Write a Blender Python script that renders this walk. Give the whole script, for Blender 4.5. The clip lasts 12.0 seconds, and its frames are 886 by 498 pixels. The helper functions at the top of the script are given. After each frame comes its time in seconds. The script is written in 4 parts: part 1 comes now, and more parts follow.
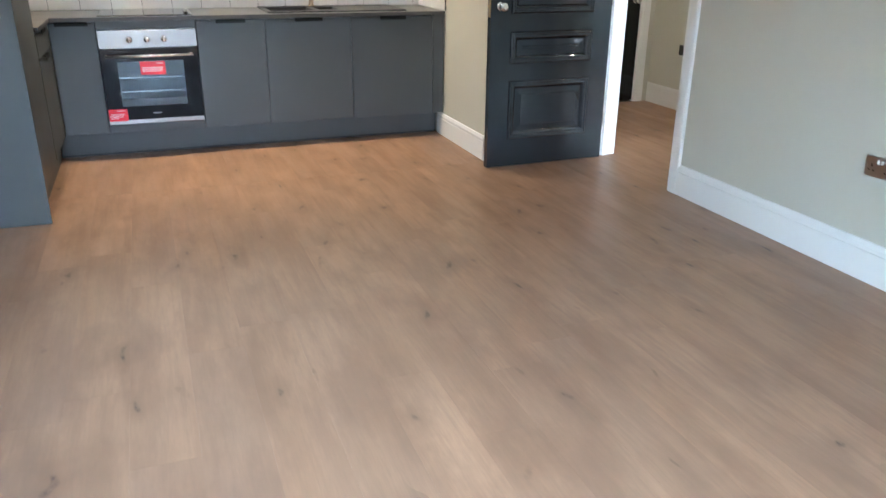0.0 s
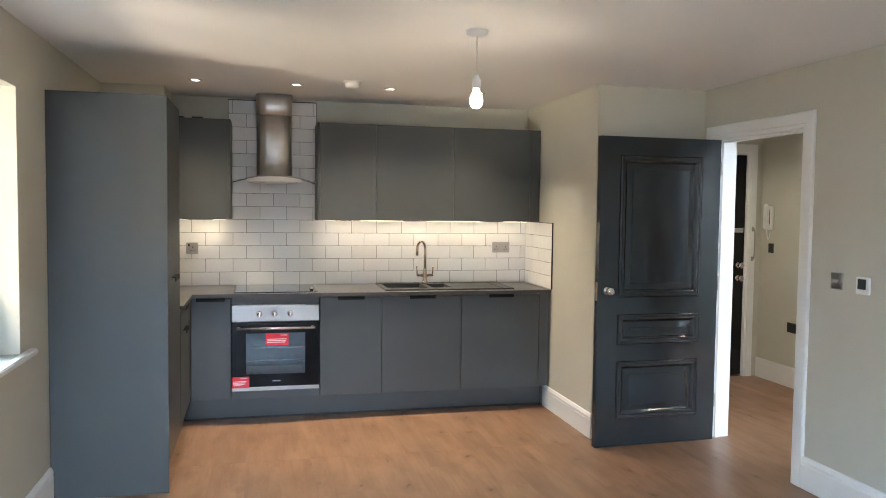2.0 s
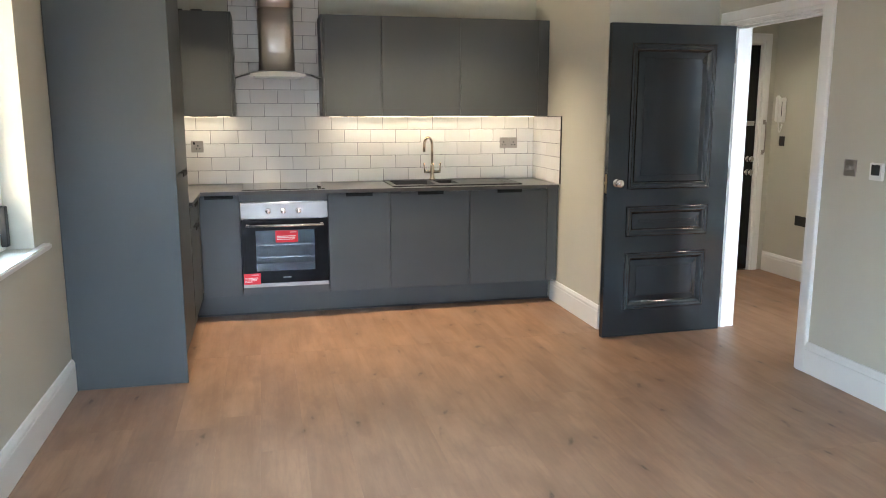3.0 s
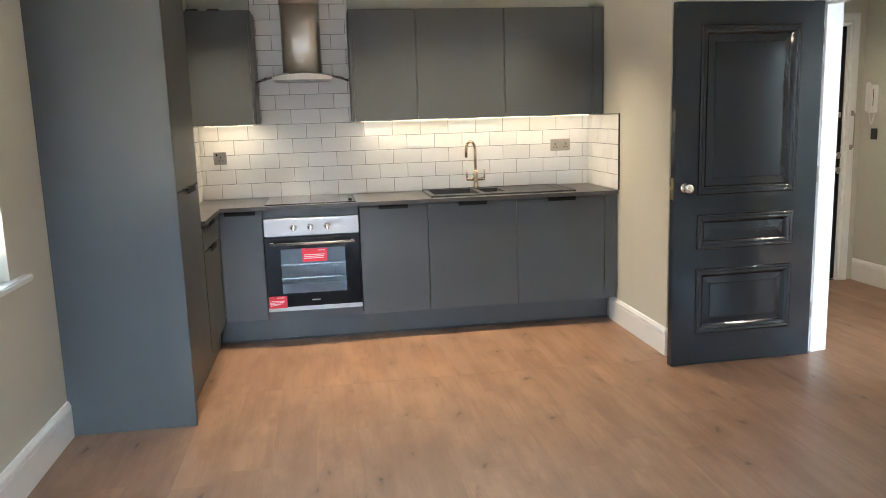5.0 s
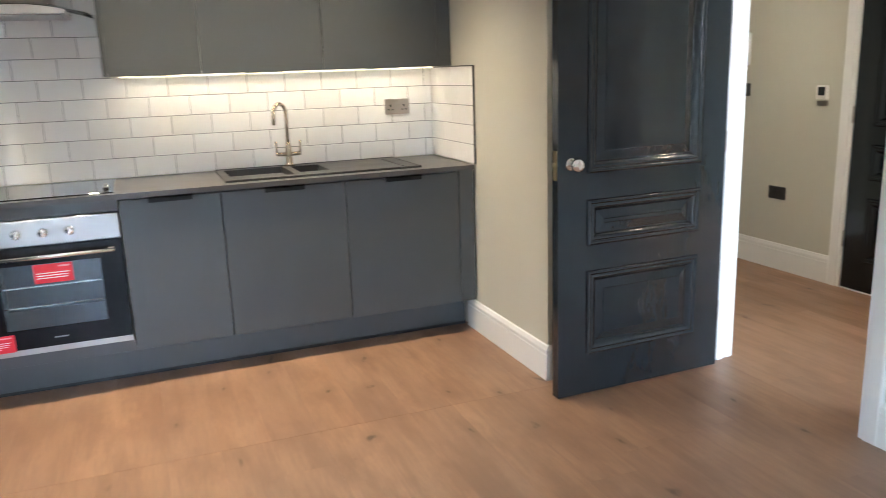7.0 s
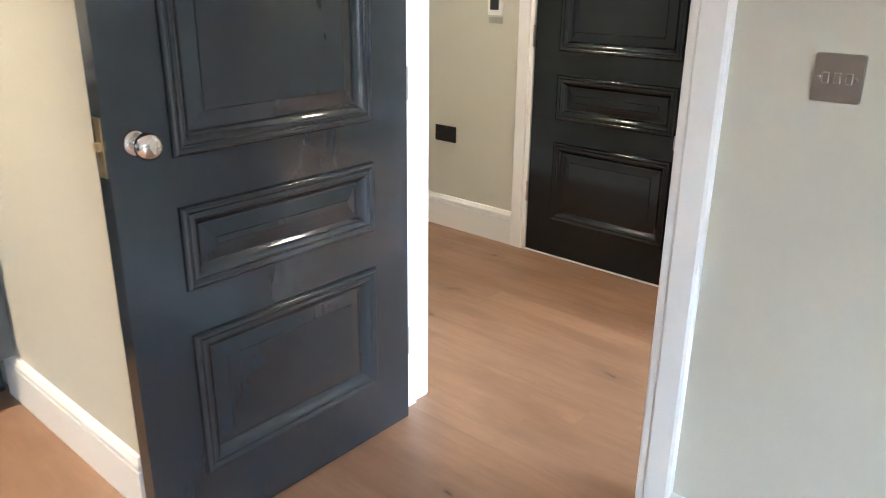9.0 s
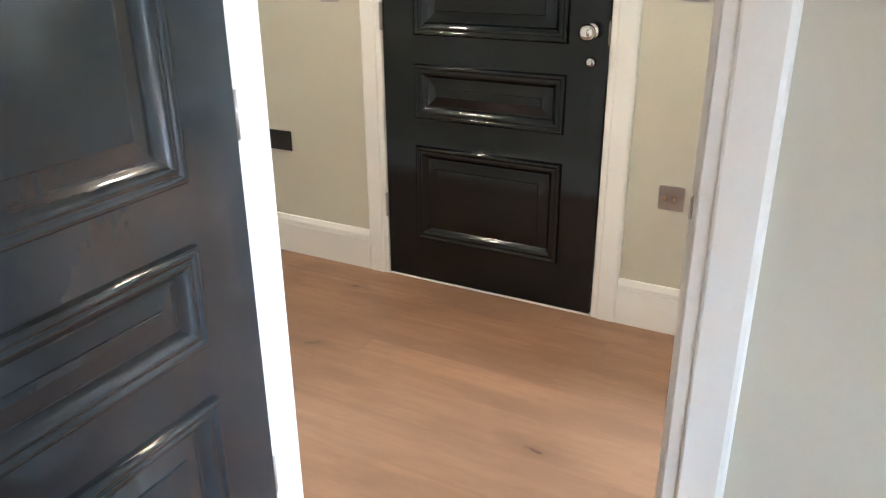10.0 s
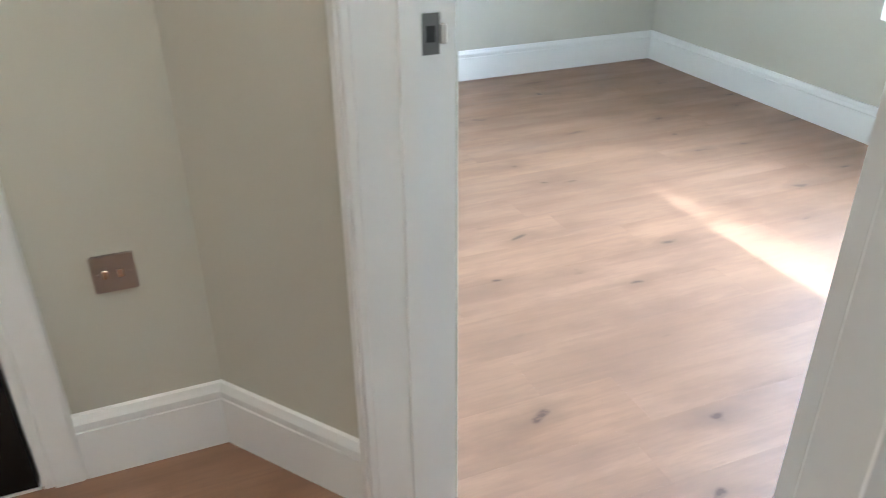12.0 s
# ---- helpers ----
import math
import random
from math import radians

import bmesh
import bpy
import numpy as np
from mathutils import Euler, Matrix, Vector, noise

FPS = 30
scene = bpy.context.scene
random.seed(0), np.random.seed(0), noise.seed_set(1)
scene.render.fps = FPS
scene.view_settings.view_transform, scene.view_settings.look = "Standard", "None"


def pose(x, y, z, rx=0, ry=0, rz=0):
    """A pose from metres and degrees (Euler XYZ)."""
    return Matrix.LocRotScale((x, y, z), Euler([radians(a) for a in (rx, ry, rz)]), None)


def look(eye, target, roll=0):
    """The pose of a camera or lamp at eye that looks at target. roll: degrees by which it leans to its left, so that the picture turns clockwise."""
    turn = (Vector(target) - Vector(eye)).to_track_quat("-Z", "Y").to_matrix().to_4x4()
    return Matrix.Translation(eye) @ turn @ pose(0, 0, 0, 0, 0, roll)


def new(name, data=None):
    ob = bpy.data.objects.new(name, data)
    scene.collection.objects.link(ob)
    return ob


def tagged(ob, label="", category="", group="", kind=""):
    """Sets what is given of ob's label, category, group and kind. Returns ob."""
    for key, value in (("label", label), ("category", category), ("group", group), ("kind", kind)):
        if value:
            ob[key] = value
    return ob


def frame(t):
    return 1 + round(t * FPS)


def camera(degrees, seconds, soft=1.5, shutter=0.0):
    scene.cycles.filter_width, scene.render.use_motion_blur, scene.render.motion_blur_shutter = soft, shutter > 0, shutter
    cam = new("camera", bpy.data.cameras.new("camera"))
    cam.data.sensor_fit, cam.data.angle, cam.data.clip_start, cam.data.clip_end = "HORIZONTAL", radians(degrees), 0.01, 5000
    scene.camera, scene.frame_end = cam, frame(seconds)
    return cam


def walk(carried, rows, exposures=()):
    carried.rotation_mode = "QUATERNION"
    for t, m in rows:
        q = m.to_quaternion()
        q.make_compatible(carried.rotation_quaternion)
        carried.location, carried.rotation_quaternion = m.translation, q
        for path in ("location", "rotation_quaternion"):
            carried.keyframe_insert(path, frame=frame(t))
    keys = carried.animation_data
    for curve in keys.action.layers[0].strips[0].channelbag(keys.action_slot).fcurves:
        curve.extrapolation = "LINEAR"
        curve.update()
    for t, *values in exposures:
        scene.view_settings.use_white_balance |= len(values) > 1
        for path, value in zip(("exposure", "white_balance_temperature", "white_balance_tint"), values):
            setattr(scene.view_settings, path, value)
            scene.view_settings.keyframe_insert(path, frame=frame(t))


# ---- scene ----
cam = camera(59.8, 12.0, soft=0.5, shutter=0.2)
EXPOSURES = [(0.0, 1.2, 5650, 8), (1.0, 1.1, 5850, 9), (2.0, 1.05, 5900, 10), (3.0, 1.15, 5950, 10), (5.0, 1.25, 6000, 10), (6.0, 1.45, 5950, 10), (6.5, 1.49, 5850, 10), (7.0, 1.27, 5800, 10), (7.5, 1.27, 5750, 10), (9.3, 1.85, 5850, 11), (10.0, 1.85, 5850, 11), (10.5, 1.65, 5700, 10), (11.0, 1.65, 5450, 10), (11.5, 1.75, 5250, 9), (12.0, 1.25, 5250, 9)]
PATH = [
    (0, (0.932, 1.112, 1.345), (1.587, 2.855, 0.614), 0.6),
    (0.5, (0.863, 1.099, 1.443), (1.402, 2.965, 0.966), 1.1),
    (1, (0.839, 1.088, 1.52), (1.323, 3.019, 1.33), 0.7),
    (1.5, (0.837, 1.09, 1.545), (1.305, 3.033, 1.479), 0.7),
    (2, (0.834, 1.086, 1.523), (1.294, 3.03, 1.416), 0.7),
    (2.5, (0.831, 1.09, 1.477), (1.275, 3.025, 1.231), 0.4),
    (3, (0.806, 1.096, 1.45), (1.251, 3.014, 1.1), 0.0),
    (3.2, (0.815, 1.09, 1.438), (1.258, 3.001, 1.054), -0.3),
    (4.8, (1.05, 1.53, 1.429), (1.345, 3.477, 1.08), -1.9),
    (5, (1.04, 1.636, 1.432), (1.331, 3.586, 1.094), -1.8),
    (5.5, (1.023, 1.934, 1.454), (1.346, 3.891, 1.193), -1.2),
    (6, (1.168, 2.224, 1.431), (1.452, 4.186, 1.165), -0.1),
    (6.5, (1.238, 2.565, 1.394), (1.591, 4.494, 1.002), -0.6),
    (7, (1.352, 2.872, 1.396), (2.056, 4.688, 0.945), -2.0),
    (7.5, (1.53, 3.198, 1.38), (2.524, 4.858, 0.877), -1.0),
    (7.7, (1.596, 3.312, 1.376), (2.68, 4.909, 0.854), -0.6),
    (9.3, (2.384, 4.264, 1.337), (3.847, 5.429, 0.629), 0.0),
    (9.5, (2.467, 4.371, 1.347), (3.979, 5.464, 0.625), -0.6),
    (10, (2.748, 4.633, 1.345), (4.376, 5.512, 0.589), -0.4),
    (10.5, (3.069, 4.842, 1.351), (4.802, 5.478, 0.585), 0.1),
    (11, (3.266, 5.043, 1.344), (5.100, 5.241, 0.572), -0.5),
    (11.5, (3.522, 5.098, 1.308), (5.325, 4.857, 0.478), -1.3),
    (12, (3.780, 5.018, 1.299), (5.414, 4.360, 0.348), -0.5),
]
walk(cam, [(t, look(eye, target, roll)) for t, eye, target, roll in PATH], EXPOSURES)


# ---- world, sun and large lights ----
SUN_EL, SUN_AZ = 52.6, 80.0
world = bpy.data.worlds.new("world")
scene.world = world
world.use_nodes = True
wn = world.node_tree
sky = wn.nodes.new("ShaderNodeTexSky")
sky.sky_type, sky.sun_disc = "NISHITA", False
sky.sun_elevation, sky.sun_rotation = radians(SUN_EL), radians(-90 - SUN_AZ)
wn.nodes["Background"].inputs["Strength"].default_value = 0.12
wn.links.new(sky.outputs["Color"], wn.nodes["Background"].inputs["Color"])

sun = new("sun", bpy.data.lights.new("sun", "SUN"))
sun.data.energy, sun.data.angle, sun.data.color = 5.0, radians(0.6), (1.0, 0.93, 0.82)
sd = Vector((math.cos(radians(SUN_EL)) * math.cos(radians(SUN_AZ)), math.cos(radians(SUN_EL)) * math.sin(radians(SUN_AZ)), -math.sin(radians(SUN_EL))))
sun.matrix_world = look(-sd * 30, (0, 0, 0))


K = 0.4   # lamp level that goes with the exposure


def area(name, eye, target, w, h, power, colour):
    ob = new(name, bpy.data.lights.new(name, "AREA"))
    ob.data.shape, ob.data.size, ob.data.size_y = "RECTANGLE", w, h
    ob.data.energy, ob.data.color = power * K, colour
    ob.matrix_world = look(eye, target)
    return ob


DAY = (0.66, 0.83, 1.0)
area("sky_back_window", (0.35, -2.2, 3.10), (0.5, 3.0, 0.60), 2.7, 1.8, 2420, DAY)
area("sky_left_window", (-2.2, 5.55, 2.95), (1.2, 4.45, 0.1), 1.4, 1.5, 400, DAY)
bed_sky = area("sky_bedroom_window", (5.5, 0.85, 1.75), (5.8, 3.6, 1.25), 1.9, 1.5, 240, (0.86, 0.93, 1.0))
bed_sky.data.spread = radians(120)
# Added warm lamp low outside the left window; throws the streak on the ceiling.
area("ceiling_streak_fill", (-4.0, 1.25, -0.55), (0.6, 5.2, 2.3), 1.3, 0.8, 640, (1.0, 0.78, 0.52))

# ---- materials ----


def tree(name):
    m = bpy.data.materials.new(name)
    m.use_nodes = True
    nt = m.node_tree
    return m, nt, nt.nodes["Principled BSDF"]


def link(nt, a, b):
    nt.links.new(a, b)


def node(nt, kind, **vals):
    n = nt.nodes.new(kind)
    for k, v in vals.items():
        n.inputs[k].default_value = v
    return n


def mixed(nt, fac, a, b):
    """Colour mix; a and b are colours or sockets."""
    n = nt.nodes.new("ShaderNodeMix")
    n.data_type = "RGBA"
    for key, v in ((0, fac), (6, a), (7, b)):
        if isinstance(v, (float, int)):
            n.inputs[key].default_value = v
        elif isinstance(v, tuple):
            n.inputs[key].default_value = (*v, 1.0)
        else:
            link(nt, v, n.inputs[key])
    return n.outputs[2]


def remap(nt, value, a, b, c, d):
    n = nt.nodes.new("ShaderNodeMapRange")
    link(nt, value, n.inputs[0])
    for i, v in enumerate((a, b, c, d)):
        n.inputs[i + 1].default_value = v
    return n.outputs[0]


def coords(nt, scale=(1, 1, 1), world_space=True):
    if world_space:
        src = nt.nodes.new("ShaderNodeNewGeometry").outputs["Position"]
    else:
        src = nt.nodes.new("ShaderNodeTexCoord").outputs["Object"]
    mp = nt.nodes.new("ShaderNodeMapping")
    mp.inputs["Scale"].default_value = scale
    link(nt, src, mp.inputs["Vector"])
    return mp.outputs["Vector"]


def noise_of(nt, vec, scale, detail=4.0, rough=0.55):
    n = node(nt, "ShaderNodeTexNoise", Scale=scale, Detail=detail, Roughness=rough)
    link(nt, vec, n.inputs["Vector"])
    return n.outputs["Fac"]


def bump(nt, bsdf, height, strength, distance):
    b = node(nt, "ShaderNodeBump", Strength=strength, Distance=distance)
    link(nt, height, b.inputs["Height"])
    link(nt, b.outputs["Normal"], bsdf.inputs["Normal"])


def surface(name, colour, rough, metal=0.0, vary=0.08, grain=60.0, blotch=1.5, relief=0.1, depth=0.0006, stretch=(1, 1, 1), coat=0.0, rvary=0.08, coatrough=0.03, spec=0.5):
    """A plain surface with variation at two scales and fine relief."""
    m, nt, p = tree(name)
    v = coords(nt, stretch)
    big, fine = noise_of(nt, v, blotch, 3.0), noise_of(nt, v, grain, 4.0)
    dark = tuple(c * (1 - vary) for c in colour)
    lite = tuple(min(1.0, c * (1 + vary)) for c in colour)
    c1 = mixed(nt, remap(nt, big, 0.3, 0.7, 0, 1), dark, lite)
    c2 = mixed(nt, remap(nt, fine, 0.3, 0.7, 0, 0.35), c1, tuple(c * (1 - 1.5 * vary) for c in colour))
    link(nt, c2, p.inputs["Base Color"])
    link(nt, remap(nt, big, 0.3, 0.7, rough * (1 - rvary), rough * (1 + rvary)), p.inputs["Roughness"])
    p.inputs["Metallic"].default_value, p.inputs["Specular IOR Level"].default_value = metal, spec
    p.inputs["Coat Weight"].default_value, p.inputs["Coat Roughness"].default_value = coat, coatrough
    if relief:
        bump(nt, p, fine, relief, depth)
    return m


WALL = surface("wall_paint", (0.545, 0.530, 0.445), 0.60, vary=0.025, grain=220, blotch=0.9, relief=0.12, depth=0.0005)
CEIL = surface("ceiling_paint", (0.78, 0.77, 0.74), 0.75, vary=0.02, grain=200, blotch=0.8, relief=0.1, depth=0.0005)
TRIM = surface("white_trim_paint", (0.80, 0.80, 0.77), 0.32, vary=0.02, grain=90, blotch=2.0, relief=0.05, depth=0.0004)
CAB = surface("matt_graphite_laminate", (0.0535, 0.0590, 0.0597), 0.42, vary=0.04, grain=260, blotch=1.3, relief=0.04, depth=0.0003, spec=0.55)
CARC = surface("carcass_edge_grey", (0.06, 0.062, 0.066), 0.5, vary=0.05)
LEAFP = surface("dark_gloss_door_paint", (0.0162, 0.0218, 0.0262), 0.12, vary=0.08, grain=70, blotch=2.5, relief=0.012, depth=0.0006, stretch=(1, 1, 0.25), rvary=0.2, spec=0.62)
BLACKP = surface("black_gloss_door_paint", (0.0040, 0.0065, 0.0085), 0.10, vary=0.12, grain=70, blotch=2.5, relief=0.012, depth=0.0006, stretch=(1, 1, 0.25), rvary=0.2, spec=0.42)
WORK = surface("dark_slate_worktop", (0.058, 0.055, 0.053), 0.30, vary=0.22, grain=340, blotch=6.0, relief=0.05, depth=0.0003)
STEEL = surface("brushed_steel", (0.68, 0.645, 0.60), 0.45, metal=1.0, vary=0.05, grain=300, blotch=4, relief=0.05, depth=0.0002, stretch=(0.04, 0.04, 1.0))
DARKSTEEL = surface("brushed_nickel_plate", (0.42, 0.39, 0.36), 0.3, metal=1.0, vary=0.06, grain=250, blotch=6, relief=0.04, depth=0.0002, stretch=(1, 1, 0.1))
BLKPLATE = surface("black_nickel_plate", (0.05, 0.047, 0.045), 0.35, metal=0.6, vary=0.06)
OVENBAR = surface("satin_bright_steel", (0.74, 0.79, 0.84), 0.22, metal=1.0, vary=0.03, relief=0)
CHROME = surface("polished_chrome", (0.78, 0.77, 0.75), 0.09, metal=1.0, vary=0.02, relief=0)
OVENSTEEL = surface("satin_oven_steel", (0.40, 0.39, 0.38), 0.36, metal=1.0, vary=0.04, grain=300, blotch=4, relief=0.04, depth=0.0002, stretch=(0.04, 1, 1))
PULL = surface("matt_black_metal", (0.006, 0.006, 0.006), 0.55, vary=0.1)
PULL.node_tree.nodes["Principled BSDF"].inputs["Specular IOR Level"].default_value = 0.2
BRUSHED = surface("brushed_warm_steel", (0.62, 0.53, 0.43), 0.22, metal=1.0, vary=0.03, relief=0.03, depth=0.0002)
BLACK = surface("black_plastic", (0.012, 0.012, 0.013), 0.35, vary=0.1)
SINKM = surface("black_composite", (0.011, 0.011, 0.012), 0.38, vary=0.25, grain=500, blotch=9, relief=0.12, depth=0.0003)
WHITEP = surface("white_plastic", (0.80, 0.79, 0.75), 0.35, vary=0.015, relief=0)
GROUT = surface("grey_grout", (0.085, 0.082, 0.078), 0.85, vary=0.15, grain=300)
EDGE = surface("black_tile_trim", (0.015, 0.014, 0.013), 0.3, vary=0.1)
REDSTK = surface("red_sticker_paper", (0.72, 0.012, 0.03), 0.4, vary=0.03, relief=0)
PAPER = surface("white_print", (0.85, 0.80, 0.78), 0.5, vary=0.02, relief=0)
PINKPR = surface("faint_pink_print", (0.8, 0.35, 0.36), 0.5, vary=0.02, relief=0)
OVENBLK = surface("black_oven_glass", (0.004, 0.004, 0.005), 0.07, vary=0.02, relief=0)
ENAMEL = surface("grey_enamel", (0.20, 0.22, 0.24), 0.3, vary=0.15, grain=400)
OVENBLK.node_tree.nodes["Principled BSDF"].inputs["Specular IOR Level"].default_value = 0.13
HOBM = surface("black_hob_glass", (0.012, 0.012, 0.013), 0.06, vary=0.1, relief=0)
SCREEN = surface("dark_screen", (0.03, 0.035, 0.035), 0.15, vary=0.05, relief=0)
# Pale face of the unseen blocks, lightened to brighten reflections in the door.
OUTSIDE = surface("pale_render", (0.66, 0.63, 0.58), 0.8, vary=0.12, grain=20, blotch=0.6)
PAVING = surface("grey_paving", (0.30, 0.28, 0.25), 0.85, vary=0.15, grain=12, blotch=0.5)
SUBFLOOR = surface("dark_underlay", (0.05, 0.035, 0.025), 0.9, vary=0.1)
BRASS = surface("aged_brass", (0.55, 0.43, 0.24), 0.3, metal=1.0, vary=0.08)


def glowing(name, colour, power):
    m, nt, p = tree(name)
    p.inputs["Base Color"].default_value = (0.8, 0.8, 0.8, 1)
    p.inputs["Emission Color"].default_value = (*colour, 1)
    p.inputs["Emission Strength"].default_value = power
    return m


WARM = (1.0, 0.78, 0.52)
GLOWSPOT = glowing("spot_lens_glow", (1.0, 0.86, 0.68), 7.0)
GLOWBULB = glowing("bulb_glow", (1.0, 0.84, 0.64), 8.0)
GLOWSTRIP = glowing("led_strip_glow", (1.0, 0.80, 0.48), 2.6)


def glass_material(name, tint, rough=0.0):
    m, nt, p = tree(name)
    p.inputs["Base Color"].default_value = (*tint, 1)
    p.inputs["Transmission Weight"].default_value = 1.0
    p.inputs["Roughness"].default_value = rough
    p.inputs["IOR"].default_value = 1.45
    return m


GLASS = glass_material("clear_glass", (0.95, 0.97, 0.97))
TINTED = glass_material("tinted_oven_glass", (0.55, 0.62, 0.68), 0.01)


def tile_material():
    m, nt, p = tree("white_gloss_tile")
    info = nt.nodes.new("ShaderNodeObjectInfo")
    c = mixed(nt, info.outputs["Random"], (0.76, 0.745, 0.715), (0.82, 0.81, 0.785))
    v = coords(nt)
    big = noise_of(nt, v, 9.0, 2.0)
    link(nt, mixed(nt, remap(nt, big, 0.35, 0.7, 0, 0.25), c, (0.74, 0.72, 0.68)), p.inputs["Base Color"])
    link(nt, remap(nt, big, 0.3, 0.7, 0.07, 0.14), p.inputs["Roughness"])
    bump(nt, p, noise_of(nt, v, 14.0, 2.0), 0.12, 0.004)
    return m


TILE = tile_material()


def floor_material():
    """Brown oak laminate: long grain along y, cathedral waves, dark knots, a tone of its own for each board."""
    m, nt, p = tree("brown_oak_laminate")
    geo = nt.nodes.new("ShaderNodeNewGeometry")
    info = nt.nodes.new("ShaderNodeObjectInfo")
    shift = nt.nodes.new("ShaderNodeVectorMath")
    shift.operation = "MULTIPLY_ADD"
    link(nt, info.outputs["Random"], shift.inputs[0])
    shift.inputs[1].default_value = (31.0, 47.0, 0.0)
    link(nt, geo.outputs["Position"], shift.inputs[2])

    def stretched(sx, sy, own=False):
        mp = nt.nodes.new("ShaderNodeMapping")
        mp.inputs["Scale"].default_value = (sx, sy, 1.0)
        link(nt, shift.outputs[0] if own else geo.outputs["Position"], mp.inputs["Vector"])
        return mp.outputs["Vector"]

    streak = noise_of(nt, stretched(1.0, 0.13, True), 10.0, 4.0, 0.55)
    fine = noise_of(nt, stretched(1.0, 0.14, True), 95.0, 3.0, 0.6)
    cloud = noise_of(nt, stretched(1.0, 0.22, True), 5.0, 4.0, 0.55)
    warp = node(nt, "ShaderNodeTexNoise", Scale=7.0, Detail=2.0)
    link(nt, stretched(1.0, 0.6), warp.inputs["Vector"])
    bent = nt.nodes.new("ShaderNodeVectorMath")
    bent.operation = "MULTIPLY_ADD"
    link(nt, warp.outputs["Color"], bent.inputs[0])
    bent.inputs[1].default_value = (0.15, 0.12, 0.0)
    link(nt, stretched(1.0, 0.42), bent.inputs[2])
    vor = node(nt, "ShaderNodeTexVoronoi", Scale=4.6)
    vor.voronoi_dimensions = "2D"
    link(nt, bent.outputs[0], vor.inputs["Vector"])
    pick = nt.nodes.new("ShaderNodeSeparateColor")
    link(nt, vor.outputs["Color"], pick.inputs[0])
    size = remap(nt, pick.outputs[0], 0.30, 0.75, 0.0, 1.0)

    def times(a, b):
        n = nt.nodes.new("ShaderNodeMath")
        n.operation = "MULTIPLY"
        link(nt, a, n.inputs[0])
        link(nt, b, n.inputs[1])
        return n.outputs[0]

    knot = times(remap(nt, vor.outputs["Distance"], 0.020, 0.062, 1.0, 0.0), size)
    halo = times(remap(nt, vor.outputs["Distance"], 0.03, 0.27, 0.60, 0.0), size)
    patch = noise_of(nt, stretched(1.0, 0.40), 5.0, 4.0, 0.58)
    ground_tone = mixed(nt, remap(nt, cloud, 0.30, 0.70, 0, 1), (0.252, 0.144, 0.083), (0.356, 0.211, 0.127))
    base = mixed(nt, remap(nt, patch, 0.45, 0.64, 0, 0.72), ground_tone, (0.195, 0.109, 0.064))
    tone = mixed(nt, remap(nt, info.outputs["Random"], 0, 1, 0.0, 0.34), base, (0.215, 0.134, 0.090))
    thin = noise_of(nt, stretched(1.0, 0.07, True), 34.0, 4.0, 0.6)
    streaky = mixed(nt, remap(nt, thin, 0.46, 0.66, 0, 0.30), tone, (0.180, 0.105, 0.066))
    grained = mixed(nt, remap(nt, streak, 0.48, 0.66, 0, 0.34), streaky, (0.178, 0.102, 0.064))
    lines = mixed(nt, remap(nt, fine, 0.45, 0.72, 0, 0.18), grained, (0.17, 0.11, 0.075))
    ring = mixed(nt, halo, lines, (0.150, 0.086, 0.052))
    rough_knot = times(knot, remap(nt, noise_of(nt, stretched(1.0, 0.45), 46.0, 3.0, 0.6), 0.40, 0.60, 0.25, 1.0))
    link(nt, mixed(nt, remap(nt, rough_knot, 0, 0.75, 0, 0.88), ring, (0.070, 0.035, 0.018)), p.inputs["Base Color"])
    link(nt, remap(nt, streak, 0.3, 0.7, 0.33, 0.45), p.inputs["Roughness"])
    bump(nt, p, fine, 0.06, 0.0005)
    return m


FLOOR = floor_material()

# ---- builders ----


def bx(*boxes, bevel=0.0, seg=1):
    """One bmesh of boxes (x0, x1, y0, y1, z0, z1)."""
    bm = bmesh.new()
    for x0, x1, y0, y1, z0, z1 in boxes:
        bmesh.ops.create_cube(bm, size=1.0, matrix=Matrix.LocRotScale(((x0 + x1) / 2, (y0 + y1) / 2, (z0 + z1) / 2), None, (abs(x1 - x0), abs(y1 - y0), abs(z1 - z0))))
    if bevel:
        bmesh.ops.bevel(bm, geom=bm.edges[:], offset=bevel, segments=seg, affect="EDGES", clamp_overlap=True)
    return bm


def holed(outer, inner, lo, hi, plane="xz"):
    """A plate with a rectangular hole through it: outer and inner are (a0, a1, b0, b1) in the plane, lo to hi its thickness."""
    bm = bmesh.new()

    def at(a, b, c):
        return bm.verts.new((a, c, b) if plane == "xz" else (a, b, c))

    def loop(r, c):
        return [at(r[0], r[2], c), at(r[1], r[2], c), at(r[1], r[3], c), at(r[0], r[3], c)]

    ol, oh, il, ih = loop(outer, lo), loop(outer, hi), loop(inner, lo), loop(inner, hi)
    for k in range(4):
        q = (k + 1) % 4
        for a, b in ((ol, il), (oh, ih), (ol, oh), (il, ih)):
            bm.faces.new((a[k], a[q], b[q], b[k]))
    bmesh.ops.recalc_face_normals(bm, faces=bm.faces[:])
    return bm


